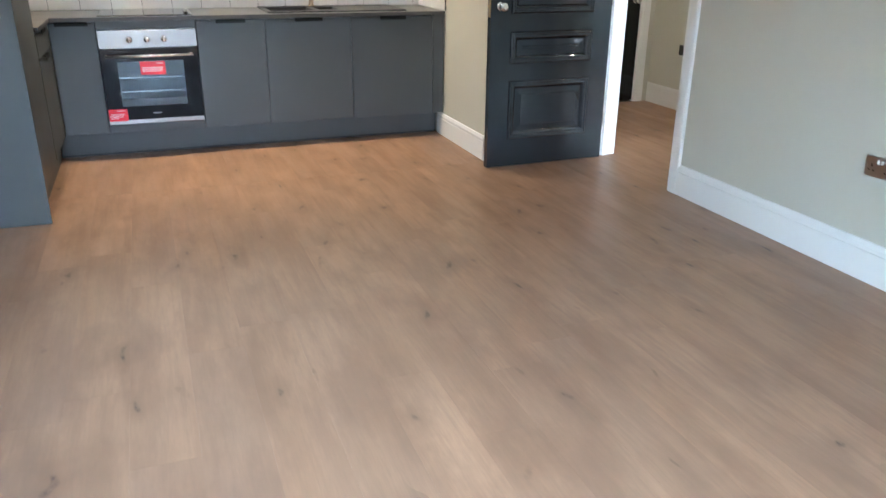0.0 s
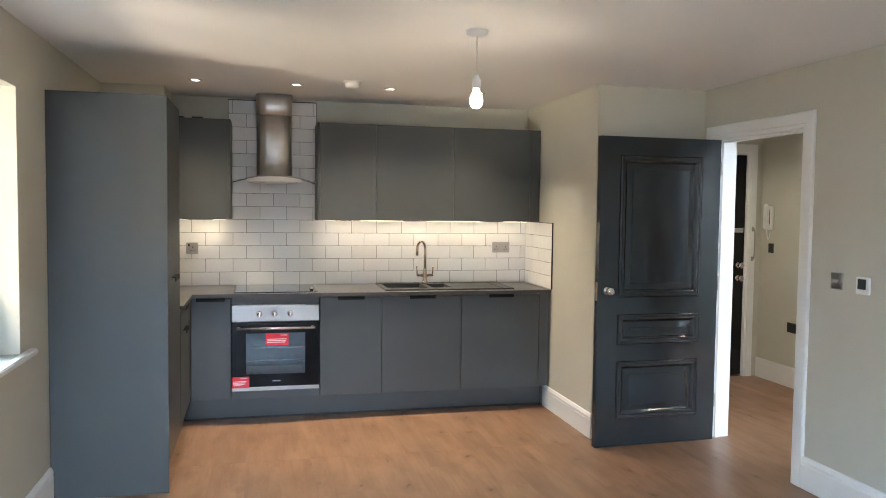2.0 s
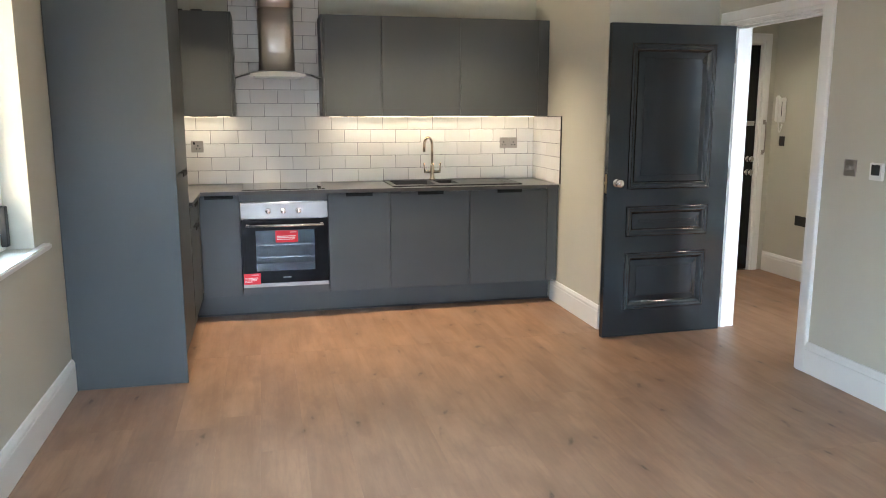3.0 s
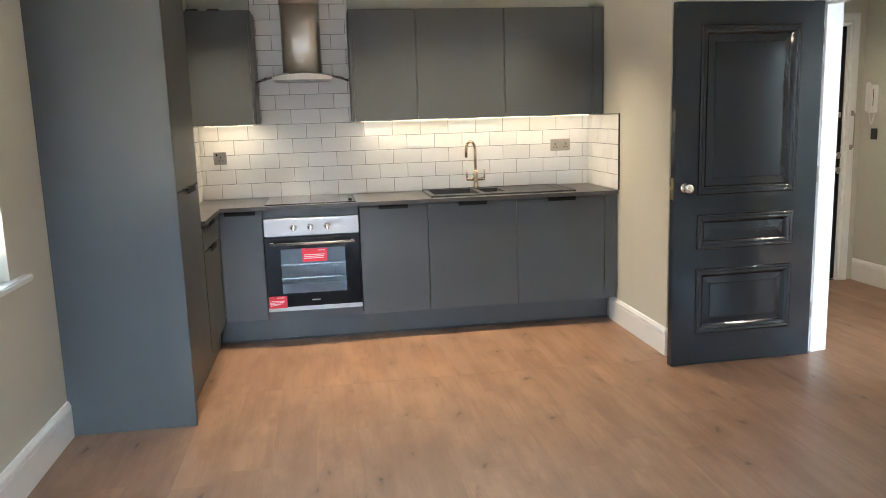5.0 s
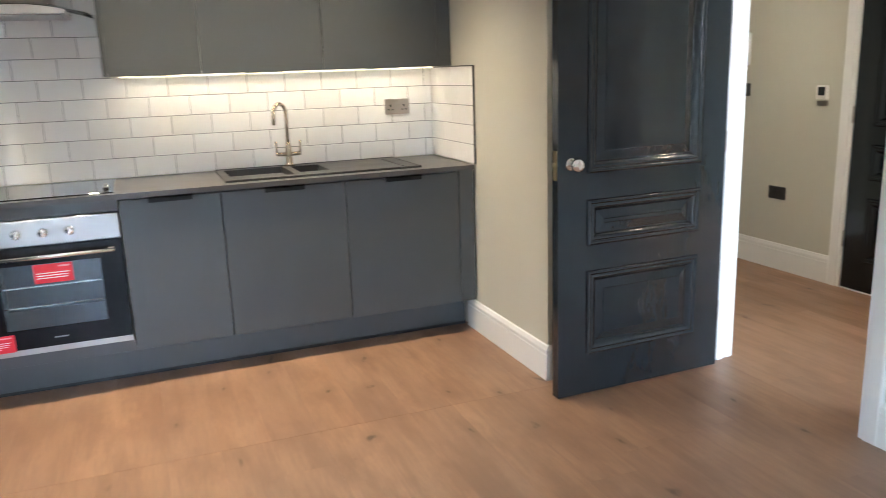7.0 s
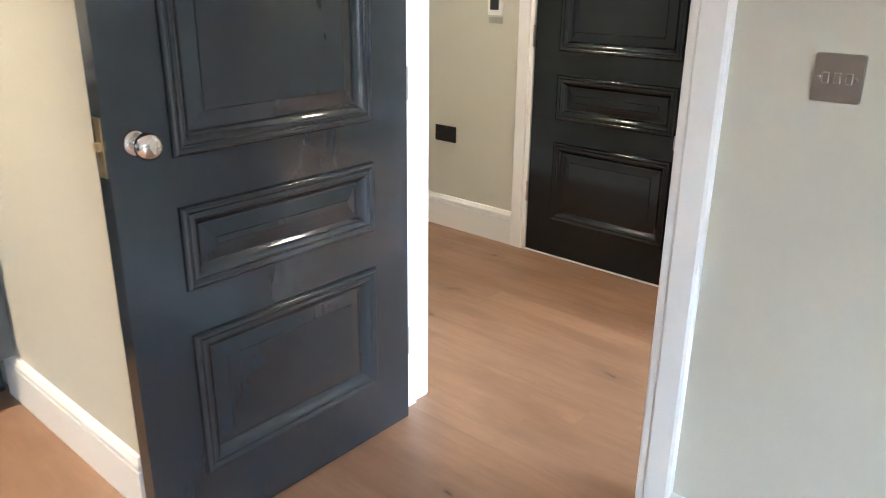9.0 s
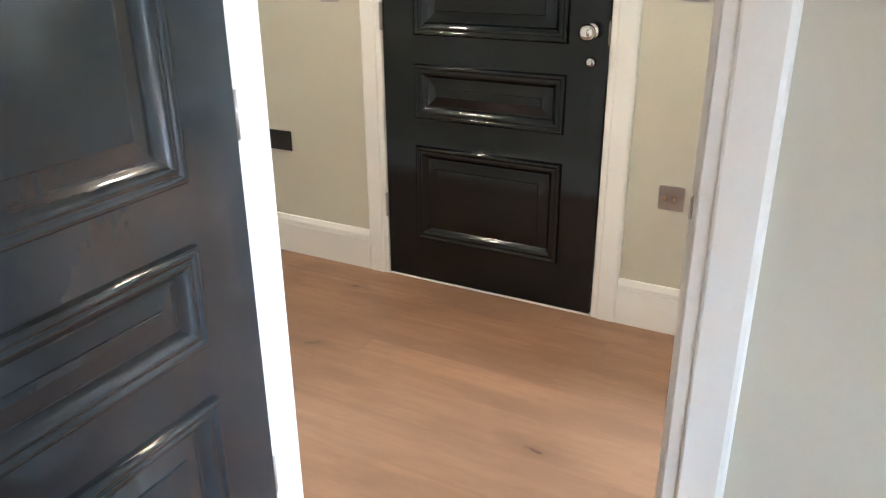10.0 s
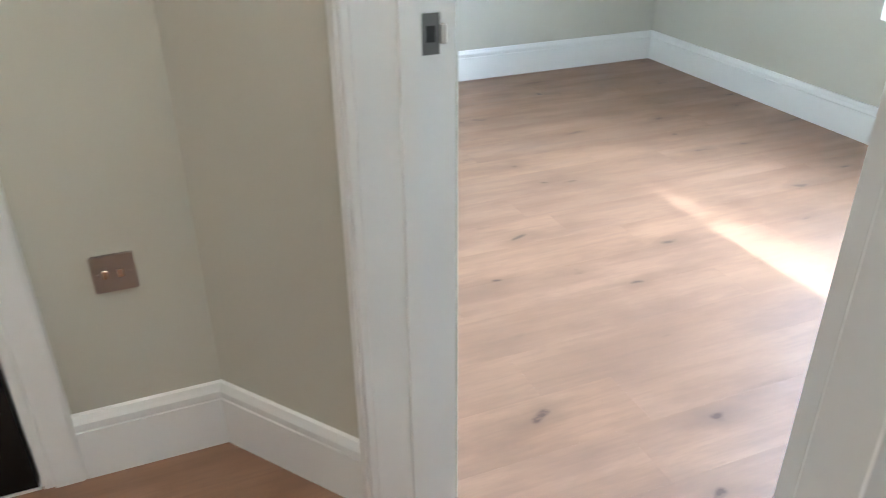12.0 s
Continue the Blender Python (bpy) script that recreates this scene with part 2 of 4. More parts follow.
def lathe(profile, axis="Z", at=(0, 0, 0), n=24):
    """A turned body: profile of (radius, height) along an axis."""
    bm = bmesh.new()
    turn = {"Z": Matrix.Identity(4), "Y": Matrix.Rotation(radians(90), 4, "X"), "X": Matrix.Rotation(radians(90), 4, "Y")}[axis]
    rings = []
    for r, h in profile:
        rings.append([bm.verts.new((max(r, 1e-5) * math.cos(2 * math.pi * k / n), max(r, 1e-5) * math.sin(2 * math.pi * k / n), h)) for k in range(n)])
    for a, b in zip(rings, rings[1:]):
        for k in range(n):
            bm.faces.new((a[k], a[(k + 1) % n], b[(k + 1) % n], b[k]))
    bm.faces.new(rings[0][::-1])
    bm.faces.new(rings[-1])
    bmesh.ops.remove_doubles(bm, verts=bm.verts[:], dist=2e-5)
    bmesh.ops.recalc_face_normals(bm, faces=bm.faces[:])
    for f in bm.faces:
        f.smooth = True
    bmesh.ops.transform(bm, matrix=Matrix.Translation(at) @ turn, verts=bm.verts[:])
    return bm


def tube(points, r, n=10):
    """A round bar through points."""
    bm = bmesh.new()
    pts = [Vector(q) for q in points]
    rings, up = [], Vector((0.123, 0.456, 0.88)).normalized()
    for i, q in enumerate(pts):
        d = (pts[min(i + 1, len(pts) - 1)] - pts[max(i - 1, 0)]).normalized()
        a = d.cross(up).normalized()
        b = d.cross(a).normalized()
        rings.append([bm.verts.new(q + r * (a * math.cos(2 * math.pi * k / n) + b * math.sin(2 * math.pi * k / n))) for k in range(n)])
    for p, q in zip(rings, rings[1:]):
        for k in range(n):
            bm.faces.new((p[k], p[(k + 1) % n], q[(k + 1) % n], q[k])).smooth = True
    bm.faces.new(rings[0][::-1])
    bm.faces.new(rings[-1])
    bmesh.ops.recalc_face_normals(bm, faces=bm.faces[:])
    return bm


def ringed(x0, x1, z0, z1, profile, y=0.0, fill=False):
    """A mitred frame in the plane y: profile of (inset, height towards -y). fill closes the inside."""
    bm = bmesh.new()

    def corners(o, h):
        return (x0 + o, y - h, z0 + o), (x1 - o, y - h, z0 + o), (x1 - o, y - h, z1 - o), (x0 + o, y - h, z1 - o)

    for k in range(4):
        rows = [[bm.verts.new(corners(o, h)[q]) for q in (k, (k + 1) % 4)] for o, h in profile]
        for a, b in zip(rows, rows[1:]):
            bm.faces.new((a[0], a[1], b[1], b[0])).smooth = not fill
    if fill:
        bm.faces.new([bm.verts.new(c) for c in corners(*profile[-1])])
    bm.normal_update()
    wrong = [f for f in bm.faces if f.normal.y > 1e-4]
    bmesh.ops.reverse_faces(bm, faces=wrong)
    return bm


def prism(outline, z0, z1):
    """An upright block over an outline of (x, y)."""
    bm = bmesh.new()
    low = [bm.verts.new((x, y, z0)) for x, y in outline]
    high = [bm.verts.new((x, y, z1)) for x, y in outline]
    n = len(outline)
    bm.faces.new(low[::-1])
    bm.faces.new(high)
    for k in range(n):
        bm.faces.new((low[k], low[(k + 1) % n], high[(k + 1) % n], high[k]))
    bmesh.ops.recalc_face_normals(bm, faces=bm.faces[:])
    return bm


def extruded(profile, a, b, side, mitre=(0.0, 0.0)):
    """A moulding from a to b on the floor plan: profile of (out, up); it stands out to the left (side 1) or right (-1). mitre: how far each end runs on per metre out."""
    bm = bmesh.new()
    a, b = Vector((*a, 0.0)), Vector((*b, 0.0))
    d = (b - a).normalized()
    nrm = Vector((-d.y, d.x, 0)) * side
    ends = []
    for q, sgn, mt in ((a, -1, mitre[0]), (b, 1, mitre[1])):
        ends.append([bm.verts.new(q + nrm * o + d * sgn * mt * o + Vector((0, 0, u))) for o, u in profile])
    n = len(profile)
    for k in range(n):
        bm.faces.new((ends[0][k], ends[0][(k + 1) % n], ends[1][(k + 1) % n], ends[1][k]))
    bm.faces.new(ends[0])
    bm.faces.new(ends[1])
    bmesh.ops.recalc_face_normals(bm, faces=bm.faces[:])
    return bm


def mesh_of(name, bm, material):
    me = bpy.data.meshes.new(name)
    bm.to_mesh(me)
    bm.free()
    if material:
        me.materials.append(material)
    return me


def part(name, bm, material, parent, label=""):
    ob = new(name, mesh_of(name, bm, material))
    ob.parent = parent
    return tagged(ob, label)


def thing(name, at, label, category, rz=0.0, group="", kind=""):
    ob = new(name)
    ob.empty_display_size = 0.05
    ob.matrix_basis = pose(*at, 0, 0, rz)
    return tagged(ob, label, category, group, kind)


def built(name, bm, material, label="", category=""):
    """A piece of the setting, in one mesh."""
    return tagged(new(name, mesh_of(name, bm, material)), label, category, kind="structure")


# ---- plan ----
LX, RX, HX, EX = -0.215, 3.757, 3.905, 5.318      # left wall, right wall, hall side of it, far hall wall
KY, PX, PY, BY = 7.160, 2.978, 5.790, -0.30      # kitchen wall, pier side and front, back wall
CZ = 2.335                                        # ceiling
DY0, DY1, DZ = 4.800, 5.650, 1.985                # living room doorway
HY = 7.330                                        # end wall of the hall
BX0, BX1, BYH, BYB = 4.014, 4.912, 4.708, 4.548   # bedroom doorway, its wall's two faces
BEX, BEY = 7.930, 1.885                           # bedroom's far walls
WY0, WY1, WZ0, WZ1 = 3.600, 4.850, 0.845, 2.040   # left window
CY0, CY1 = 5.385, 6.272                           # cupboard door
FX0, FX1 = 4.270, 5.165                           # front door
WX0, WX1 = -0.15, 1.55                             # back window
T = 0.30
BTOP, BLOW = 15.93, 10.0                          # heights of the unseen blocks that cut off sun and low sky

# ---- structure ----
built("wall_left", bx((LX - T, LX, BY - T, WY0, 0, CZ), (LX - T, LX, WY1, KY + T, 0, CZ), (LX - T, LX, WY0, WY1, 0, WZ0), (LX - T, LX, WY0, WY1, WZ1, CZ)), WALL, "warm grey painted plaster wall around a window", "wall")
built("wall_kitchen", bx((LX, PX, KY, KY + T, 0, CZ)), WALL, "warm grey painted plaster wall behind the kitchen", "wall")
built("wall_boxing", bx((LX, 0.192, 6.70, KY, 0, CZ)), WALL, "painted boxing in the kitchen corner", "wall")
built("wall_pier", bx((PX, RX, PY, KY + T, 0, CZ), (RX, HX, DY1 + 0.012, KY + T, 0, CZ)), WALL, "warm grey painted pier beside the kitchen", "wall")
built("wall_right", bx((RX, HX, BY - T, DY0 - 0.012, 0, CZ), (RX, HX, DY0 - 0.012, DY1 + 0.012, DZ + 0.012, CZ)), WALL, "warm grey painted plaster wall with a doorway", "wall")
built("wall_back", bx((LX - T, WX0, BY - T, BY, 0, CZ), (WX1, RX, BY - T, BY, 0, CZ), (WX0, WX1, BY - T, BY, 0, 0.10), (WX0, WX1, BY - T, BY, 2.12, CZ)), WALL, "painted wall with a wide window opening", "wall")
built("wall_hall_far", bx((EX, EX + 0.12, 4.962, CY0 - 0.03, 0, CZ), (EX, EX + 0.12, CY1 + 0.03, HY + 0.2, 0, CZ), (EX, EX + 0.12, CY0 - 0.03, CY1 + 0.03, 2.03, CZ)), WALL, "warm cream painted hall wall around a black door", "wall")
built("wall_hall_end", bx((HX, FX0 - 0.03, HY, HY + 0.15, 0, CZ), (FX1 + 0.03, EX, HY, HY + 0.15, 0, CZ), (FX0 - 0.03, FX1 + 0.03, HY, HY + 0.15, 2.05, CZ)), WALL, "warm cream painted end wall of the hall", "wall")
built("wall_behind_cupboard", bx((EX + 0.6, EX + 0.7, 4.9, HY + 0.6, 0, CZ)), WALL, "plain wall closing the cupboard", "wall")
built("wall_behind_front_door", bx((HX, EX + 0.6, HY + 0.5, HY + 0.6, 0, CZ)), WALL, "plain wall closing the landing", "wall")
ANG0, ANG1 = (EX, 4.962), (4.980, 4.708)
built("wall_angled", prism([ANG0, ANG1, (4.980, BYB + 0.02), (5.44, BYB + 0.02), (5.44, 4.962)], 0, CZ), WALL, "splayed cream painted hall wall", "wall")
built("wall_bedroom_door", bx((HX, BX0 - 0.012, BYB, BYH, 0, CZ), (BX1 + 0.012, BEX, BYB - 0.02, BYB + 0.02, 0, CZ), (BX1 + 0.012, 4.980, BYB, BYH, 0, CZ), (BX0 - 0.012, BX1 + 0.012, BYB, BYH, DZ + 0.012, CZ)), WALL, "painted wall around the bedroom doorway", "wall")
built("wall_bedroom_far", bx((BEX, BEX + 0.2, BEY - 0.30, BYB + 0.02, 0, CZ)), WALL, "pale painted bedroom wall", "wall")
built("wall_bedroom_side", bx((HX, 4.85, BEY - 0.30, BEY, 0, CZ), (6.3, BEX, BEY - 0.30, BEY, 0, CZ), (4.85, 6.3, BEY - 0.30, BEY, 0, 0.55), (4.85, 6.3, BEY - 0.30, BEY, 2.12, CZ)), WALL, "pale painted bedroom wall with a window opening", "wall")
built("ceiling", bx((LX - T, HX, BY - T, HY + 0.6, CZ, CZ + 0.2), (HX, BEX + 0.2, BEY - 0.3, HY + 0.6, CZ, CZ + 0.2)), CEIL, "plain white painted ceiling", "ceiling")
# Unseen blocks added south: one limits low sky, one trims the bedroom sun.
built("backdrop_low_blocker", bx((-40, 2.6, -18.6, -9, -0.62, BLOW)), OUTSIDE, "unseen pale low block that limits sky through the back window", "building")
built("backdrop_sun_blocker", prism([(2.6, -9.28), (18.0, -4.66), (18.0, -19.0), (2.6, -19.0)], -0.62, BTOP), OUTSIDE, "unseen pale tall block whose roof edge cuts the bedroom sun to a stripe", "building")
# Unseen block added west to hold sky light off the left window reveal.
built("backdrop_sky_blocker", bx((-15, -9, -7, 22, -0.62, 8.2)), OUTSIDE, "unseen pale block that keeps western sky off the left window reveal", "building")
built("ground", bx((-60, 60, -60, 60, -0.72, -0.62)), PAVING, "grey paved ground outside", "ground")
built("subfloor", bx((LX - T, HX, BY - T, HY + 0.6, -0.30, -0.013), (HX, BEX + 0.2, BEY - 0.3, HY + 0.6, -0.30, -0.013)), SUBFLOOR, "dark underlay below the boards", "floor")

# skirting boards
SK = [(0, 0), (0.018, 0), (0.018, 0.132), (0.0150, 0.1345), (0.0150, 0.1385), (0.0185, 0.141), (0.0180, 0.155), (0.013, 0.165), (0.009, 0.174), (0, 0.176)]


def skirting(a, b, side=1, mitre=(0, 0), k=1.0):
    built("baseboard", extruded([(o, u * k) for o, u in SK], a, b, side, mitre), TRIM, "white painted moulded skirting board", "skirting board")


CW = 0.088   # architrave width
skirting((LX, BY), (LX, 5.303), -1)
skirting((RX, DY0 - CW - 0.002), (RX, BY), -1)
skirting((PX, 6.67), (PX, PY), -1, (0, 1), 0.93)
skirting((PX, PY), (RX, PY), -1, (1, 0), 0.93)
skirting((LX, BY), (RX, BY), 1)
t8 = math.tan(radians(19.7))
skirting((EX, CY0 - 0.098), ANG0, -1, (0, -t8))
skirting(ANG0, ANG1, -1, (-t8, 0))
skirting((EX, HY), (EX, CY1 + 0.098), -1, (-1, 0))
skirting((HX, HY), (FX0 - 0.1, HY), -1)
skirting((HX, DY1 + CW), (HX, HY), -1)
skirting((BEX, BYB), (BEX, BEY), -1, (-1, -1))
skirting((BEX, BEY), (HX, BEY), -1, (-1, 0))
skirting((BEX, BYB - 0.02), (5.05, BYB - 0.02), 1, (-1, 0))

# architraves and linings
ARCH = [(0, 0), (0, 0.011), (0.003, 0.0145), (0.019, 0.0150), (0.0215, 0.0135), (0.0235, 0.0190), (0.027, 0.0205), (0.078, 0.0200), (0.085, 0.0165), (0.088, 0.010), (0.088, 0)]


def architrave(name, at, rz, w, h, width=0.088):
    """An architrave round an opening w wide and h high that stands on the floor: local x along the wall, -y out of it."""
    k = width / 0.088
    bm = bmesh.new()
    loops = []
    for o, out in ARCH:
        o = o * k
        loops.append([bm.verts.new(c) for c in ((-o, -out, 0), (-o, -out, h + o), (w + o, -out, h + o), (w + o, -out, 0))])
    for a, b in zip(loops, loops[1:]):
        for i in range(3):
            bm.faces.new((a[i], a[i + 1], b[i + 1], b[i]))
    bmesh.ops.recalc_face_normals(bm, faces=bm.faces[:])
    if sum(f.normal.y * f.calc_area() for f in bm.faces) > 0:
        bmesh.ops.reverse_faces(bm, faces=bm.faces[:])
    ob = built(name, bm, TRIM, "white painted moulded architrave", "door frame")
    ob.matrix_basis = pose(*at, 0, 0, rz)
    return ob


architrave("trim_living_doorway", (RX, DY1 + 0.006, 0), -90, DY1 - DY0 + 0.012, DZ + 0.006)
architrave("trim_living_doorway_hall_side", (HX, DY0 - 0.006, 0), 90, DY1 - DY0 + 0.012, DZ + 0.006)
architrave("trim_bedroom_doorway", (BX1 + 0.004, BYH, 0), 180, BX1 - BX0 + 0.008, DZ + 0.006, 0.064)
architrave("trim_cupboard_door", (EX, CY1 + 0.004, 0), -90, CY1 - CY0 + 0.008, 2.0, 0.094)
architrave("trim_front_door", (FX0 - 0.004, HY, 0), 0, FX1 - FX0 + 0.008, 2.045, 0.09)
# linings with their stops
built("trim_living_lining", bx((RX, HX, DY0 - 0.012, DY0, 0, DZ), (RX, HX, DY1, DY1 + 0.012, 0, DZ), (RX, HX, DY0 - 0.012, DY1 + 0.012, DZ, DZ + 0.012),
      (RX + 0.05, RX + 0.085, DY0, DY0 + 0.012, 0, DZ), (RX + 0.05, RX + 0.085, DY1 - 0.012, DY1, 0, DZ), (RX + 0.05, RX + 0.085, DY0, DY1, DZ - 0.012, DZ)), TRIM, "white painted door lining with stops", "door frame")
built("trim_bedroom_lining", bx((BX0 - 0.012, BX0, BYB - 0.01, BYH, 0, DZ), (BX1, BX1 + 0.012, BYB - 0.01, BYH, 0, DZ), (BX0 - 0.012, BX1 + 0.012, BYB - 0.01, BYH, DZ, DZ + 0.012),
      (BX0, BX0 + 0.012, 4.60, 4.635, 0, DZ), (BX1 - 0.012, BX1, 4.60, 4.635, 0, DZ), (BX0, BX1, 4.60, 4.635, DZ - 0.012, DZ)), TRIM, "white painted door lining with stops", "door frame")
built("trim_cupboard_lining", bx((EX - 0.002, EX + 0.12, CY0 - 0.03, CY0, 0, 2.03), (EX - 0.002, EX + 0.12, CY1, CY1 + 0.03, 0, 2.03), (EX - 0.002, EX + 0.12, CY0, CY1, 1.995, 2.03), (EX - 0.012, EX + 0.1, CY0, CY1, -0.010, 0.006)), TRIM, "white painted door lining and sill", "door frame")
built("trim_front_door_lining", bx((FX0 - 0.03, FX0, HY - 0.002, HY + 0.15, 0, 2.05), (FX1, FX1 + 0.03, HY - 0.002, HY + 0.15, 0, 2.05), (FX0, FX1, HY - 0.002, HY + 0.15, 2.04, 2.07)), TRIM, "white painted door lining", "door frame")


# windows
def window(name, at, rz, w, h, label, material, sill=True, cols=2):
    """A window in an opening: local x along the wall, y outwards, z up from the opening's foot."""
    ob = thing(name, at, label, "window", rz, kind="structure")
    f = 0.06
    part("window_frame", bx((0, f, 0, 0.06, 0, h), (w - f, w, 0, 0.06, 0, h), (f, w - f, 0, 0.06, 0, f), (f, w - f, 0, 0.06, h - f, h), *[(w * k / cols - 0.03, w * k / cols + 0.03, 0.002, 0.058, f, h - f) for k in range(1, cols)], bevel=0.004), material, ob)
    for k in range(cols):
        a, b = w * k / cols + (f if k == 0 else 0.03), w * (k + 1) / cols - (f if k == cols - 1 else 0.03)
        pane = part("pane", bx((a, b, 0.026, 0.032, f, h - f)), GLASS, ob)
        pane.visible_shadow = False
    return ob


left_window = window("window_1", (LX - 0.115, WY0, WZ0), 90, WY1 - WY0, WZ1 - WZ0, "white framed window with a black handle", TRIM)
part("handle", bx((WY1 - WY0 - 0.075, WY1 - WY0 - 0.04, -0.03, 0.0, 0.02, 0.20), bevel=0.004), BLACK, left_window, "black window handle")
built("trim_window_sill", bx((LX - 0.113, LX + 0.035, WY0 - 0.02, WY1 + 0.15, WZ0 - 0.028, WZ0), bevel=0.006, seg=2), TRIM, "white painted window board", "window sill")
built("trim_window_reveal", bx((LX - 0.114, LX + 0.001, WY1 - 0.008, WY1 + 0.002, WZ0, WZ1), (LX - 0.114, LX + 0.001, WY0 - 0.002, WY0 + 0.008, WZ0, WZ1), (LX - 0.114, LX + 0.001, WY0, WY1, WZ1 - 0.008, WZ1 + 0.002)), WALL, "painted window reveal", "window")
window("window_2", (WX1, BY - 0.18, 0.10), 180, WX1 - WX0, 2.02, "wide black framed window at the back of the room", BLACK, cols=2)
window("window_3", (6.3, BEY - 0.24, 0.55), 180, 1.45, 1.57, "black framed bedroom window", BLACK)


# ---- doors ----
def panelled_door(name, at, rz, w, h, panels, material, label, both=True):
    """A panelled door: local x from the hinge... along the leaf, front towards -y, thickness to +y. panels: (z0, z1) of the mouldings."""
    ob = thing(name, at, label, "door", rz, kind="structure")
    th, xa, xb = 0.044, 0.137, w - 0.137
    i = 0.022
    zs = sorted(panels)
    rails, low = [], 0.0
    for z0, z1 in zs:
        rails.append((xa + i, xb - i, 0, th, low, z0 + i))
        low = z1 - i
    rails.append((xa + i, xb - i, 0, th, low, h))
    part("leaf", bx((0, xa + i, 0, th, 0, h), (xb - i, w, 0, th, 0, h), *rails), material, ob)
    prof = [(0.0, 0.0), (0.0012, 0.007), (0.004, 0.0120), (0.009, 0.0145), (0.014, 0.0135), (0.0175, 0.0095), (0.0205, 0.0085), (0.0235, 0.0105), (0.028, 0.0112), (0.033, 0.0085), (0.040, 0.0030), (0.045, -0.003), (0.050, -0.0085)]
    for z0, z1 in zs:
        part("moulding", ringed(xa, xb, z0, z1, prof), material, ob, "raised glossy moulding")
        part("panel", ringed(xa + 0.048, xb - 0.048, z0 + 0.048, z1 - 0.048, [(0, -0.009), (0.006, -0.009), (0.040, -0.0035), (0.0415, -0.0005), (0.043, 0.0)], fill=True), material, ob)
        part("back_panel", bx((xa + i, xb - i, 0.02, 0.03, z0 + i, z1 - i)), material, ob)
    return ob


def knob(parent, x, z, y=0.0, name="door_knob"):
    k = part(name, lathe([(0.0, 0.0), (0.011, 0.0), (0.010, 0.022), (0.016, 0.030), (0.026, 0.037), (0.0285, 0.048), (0.026, 0.059), (0.018, 0.066), (0.0, 0.068)], "Y", (x, y, z)), CHROME, parent, "polished chrome door knob")
    part("rose", lathe([(0.0, 0.0), (0.027, 0.0), (0.027, 0.004), (0.022, 0.008), (0.0, 0.008)], "Y", (x, y, z)), CHROME, k)
    return k


PANELS = [(0.178, 0.550), (0.657, 0.852), (0.960, 1.862)]
LW = 0.858
ang = 1.7
door_1 = panelled_door("door_1", (2.903, 5.5680, 0.006), ang, LW, 1.980, PANELS, LEAFP, "open dark blue-black gloss panelled door")
knob(door_1, 0.062, 1.004)
part("latch_plate", bx((-0.002, 0.001, 0.010, 0.034, 0.94, 1.06)), BRASS, door_1, "brass latch plate")
part("latch_bolt", bx((-0.012, 0.0, 0.016, 0.028, 0.995, 1.012)), BRASS, door_1)
for hz in (0.22, 1.0, 1.75):
    part("hinge", lathe([(0.0, 0), (0.006, 0), (0.006, 0.09), (0.0, 0.09)], "Z", (LW + 0.004, 0.004, hz), 10), DARKSTEEL, door_1, "small steel hinge")

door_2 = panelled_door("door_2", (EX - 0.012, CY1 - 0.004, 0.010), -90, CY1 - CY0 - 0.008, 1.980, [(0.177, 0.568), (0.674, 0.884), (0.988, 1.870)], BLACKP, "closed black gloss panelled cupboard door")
knob(door_2, 0.820, 1.034)
part("lock_rose", lathe([(0.0, 0.0), (0.0165, 0.0), (0.0165, 0.006), (0.013, 0.009), (0.0, 0.009)], "Y", (0.824, 0, 0.932)), CHROME, door_2, "round chrome lock cover")
for hz in (0.25, 1.0, 1.75):
    part("hinge", lathe([(0.0, 0), (0.007, 0), (0.007, 0.10), (0.0, 0.10)], "Z", (-0.004, -0.004, hz), 10), DARKSTEEL, door_2, "small steel hinge")
part("keep", bx((0.880, 0.884, -0.004, 0.012, 0.99, 1.07)), DARKSTEEL, door_2)

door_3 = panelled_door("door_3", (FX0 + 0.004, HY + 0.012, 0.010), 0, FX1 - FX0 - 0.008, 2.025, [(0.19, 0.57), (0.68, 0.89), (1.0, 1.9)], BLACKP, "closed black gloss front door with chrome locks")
knob(door_3, 0.83, 1.02)
knob(door_3, 0.83, 0.90, name="thumb_turn")
part("letter_plate", bx((0.74, 0.87, -0.012, 0.0, 1.32, 1.36), bevel=0.003), CHROME, door_3, "chrome security latch")
chain = thing("door_guard", (FX1 + 0.06, HY - 0.019, 1.08), "slim steel door guard bar on the architrave", "door guard")
part("bar", tube([(0, -0.004, 0), (0, -0.03, 0.01), (0, -0.034, 0.15), (0, -0.03, 0.28), (0, -0.004, 0.29)], 0.005), DARKSTEEL, chain)
for z in (-0.01, 0.26):
    part("plate", bx((-0.012, 0.012, -0.004, 0.001, z, z + 0.04)), DARKSTEEL, chain)


STRIKEM = surface("dulled_strike_steel", (0.17, 0.165, 0.16), 0.35, metal=1.0, vary=0.08)


def strike(name, at, rz):
    ob = thing(name, at, "small steel strike plate set in the white lining", "strike plate", rz)
    part("plate", bx((-0.014, 0.014, -0.002, 0.001, -0.032, -0.013), (-0.014, 0.014, -0.002, 0.001, 0.013, 0.032), (-0.014, -0.008, -0.002, 0.001, -0.013, 0.013), (0.008, 0.014, -0.002, 0.001, -0.013, 0.013)), STRIKEM, ob)
    part("lip", bx((0.014, 0.026, -0.006, 0.0, -0.016, 0.016), bevel=0.002), DARKSTEEL, ob)
    part("keep", bx((-0.008, 0.008, -0.0012, 0.001, -0.013, 0.013)), BLACK, ob, "dark latch hole")
    return ob


strike("strike_plate", (RX + 0.030, DY0, 1.003), 180)
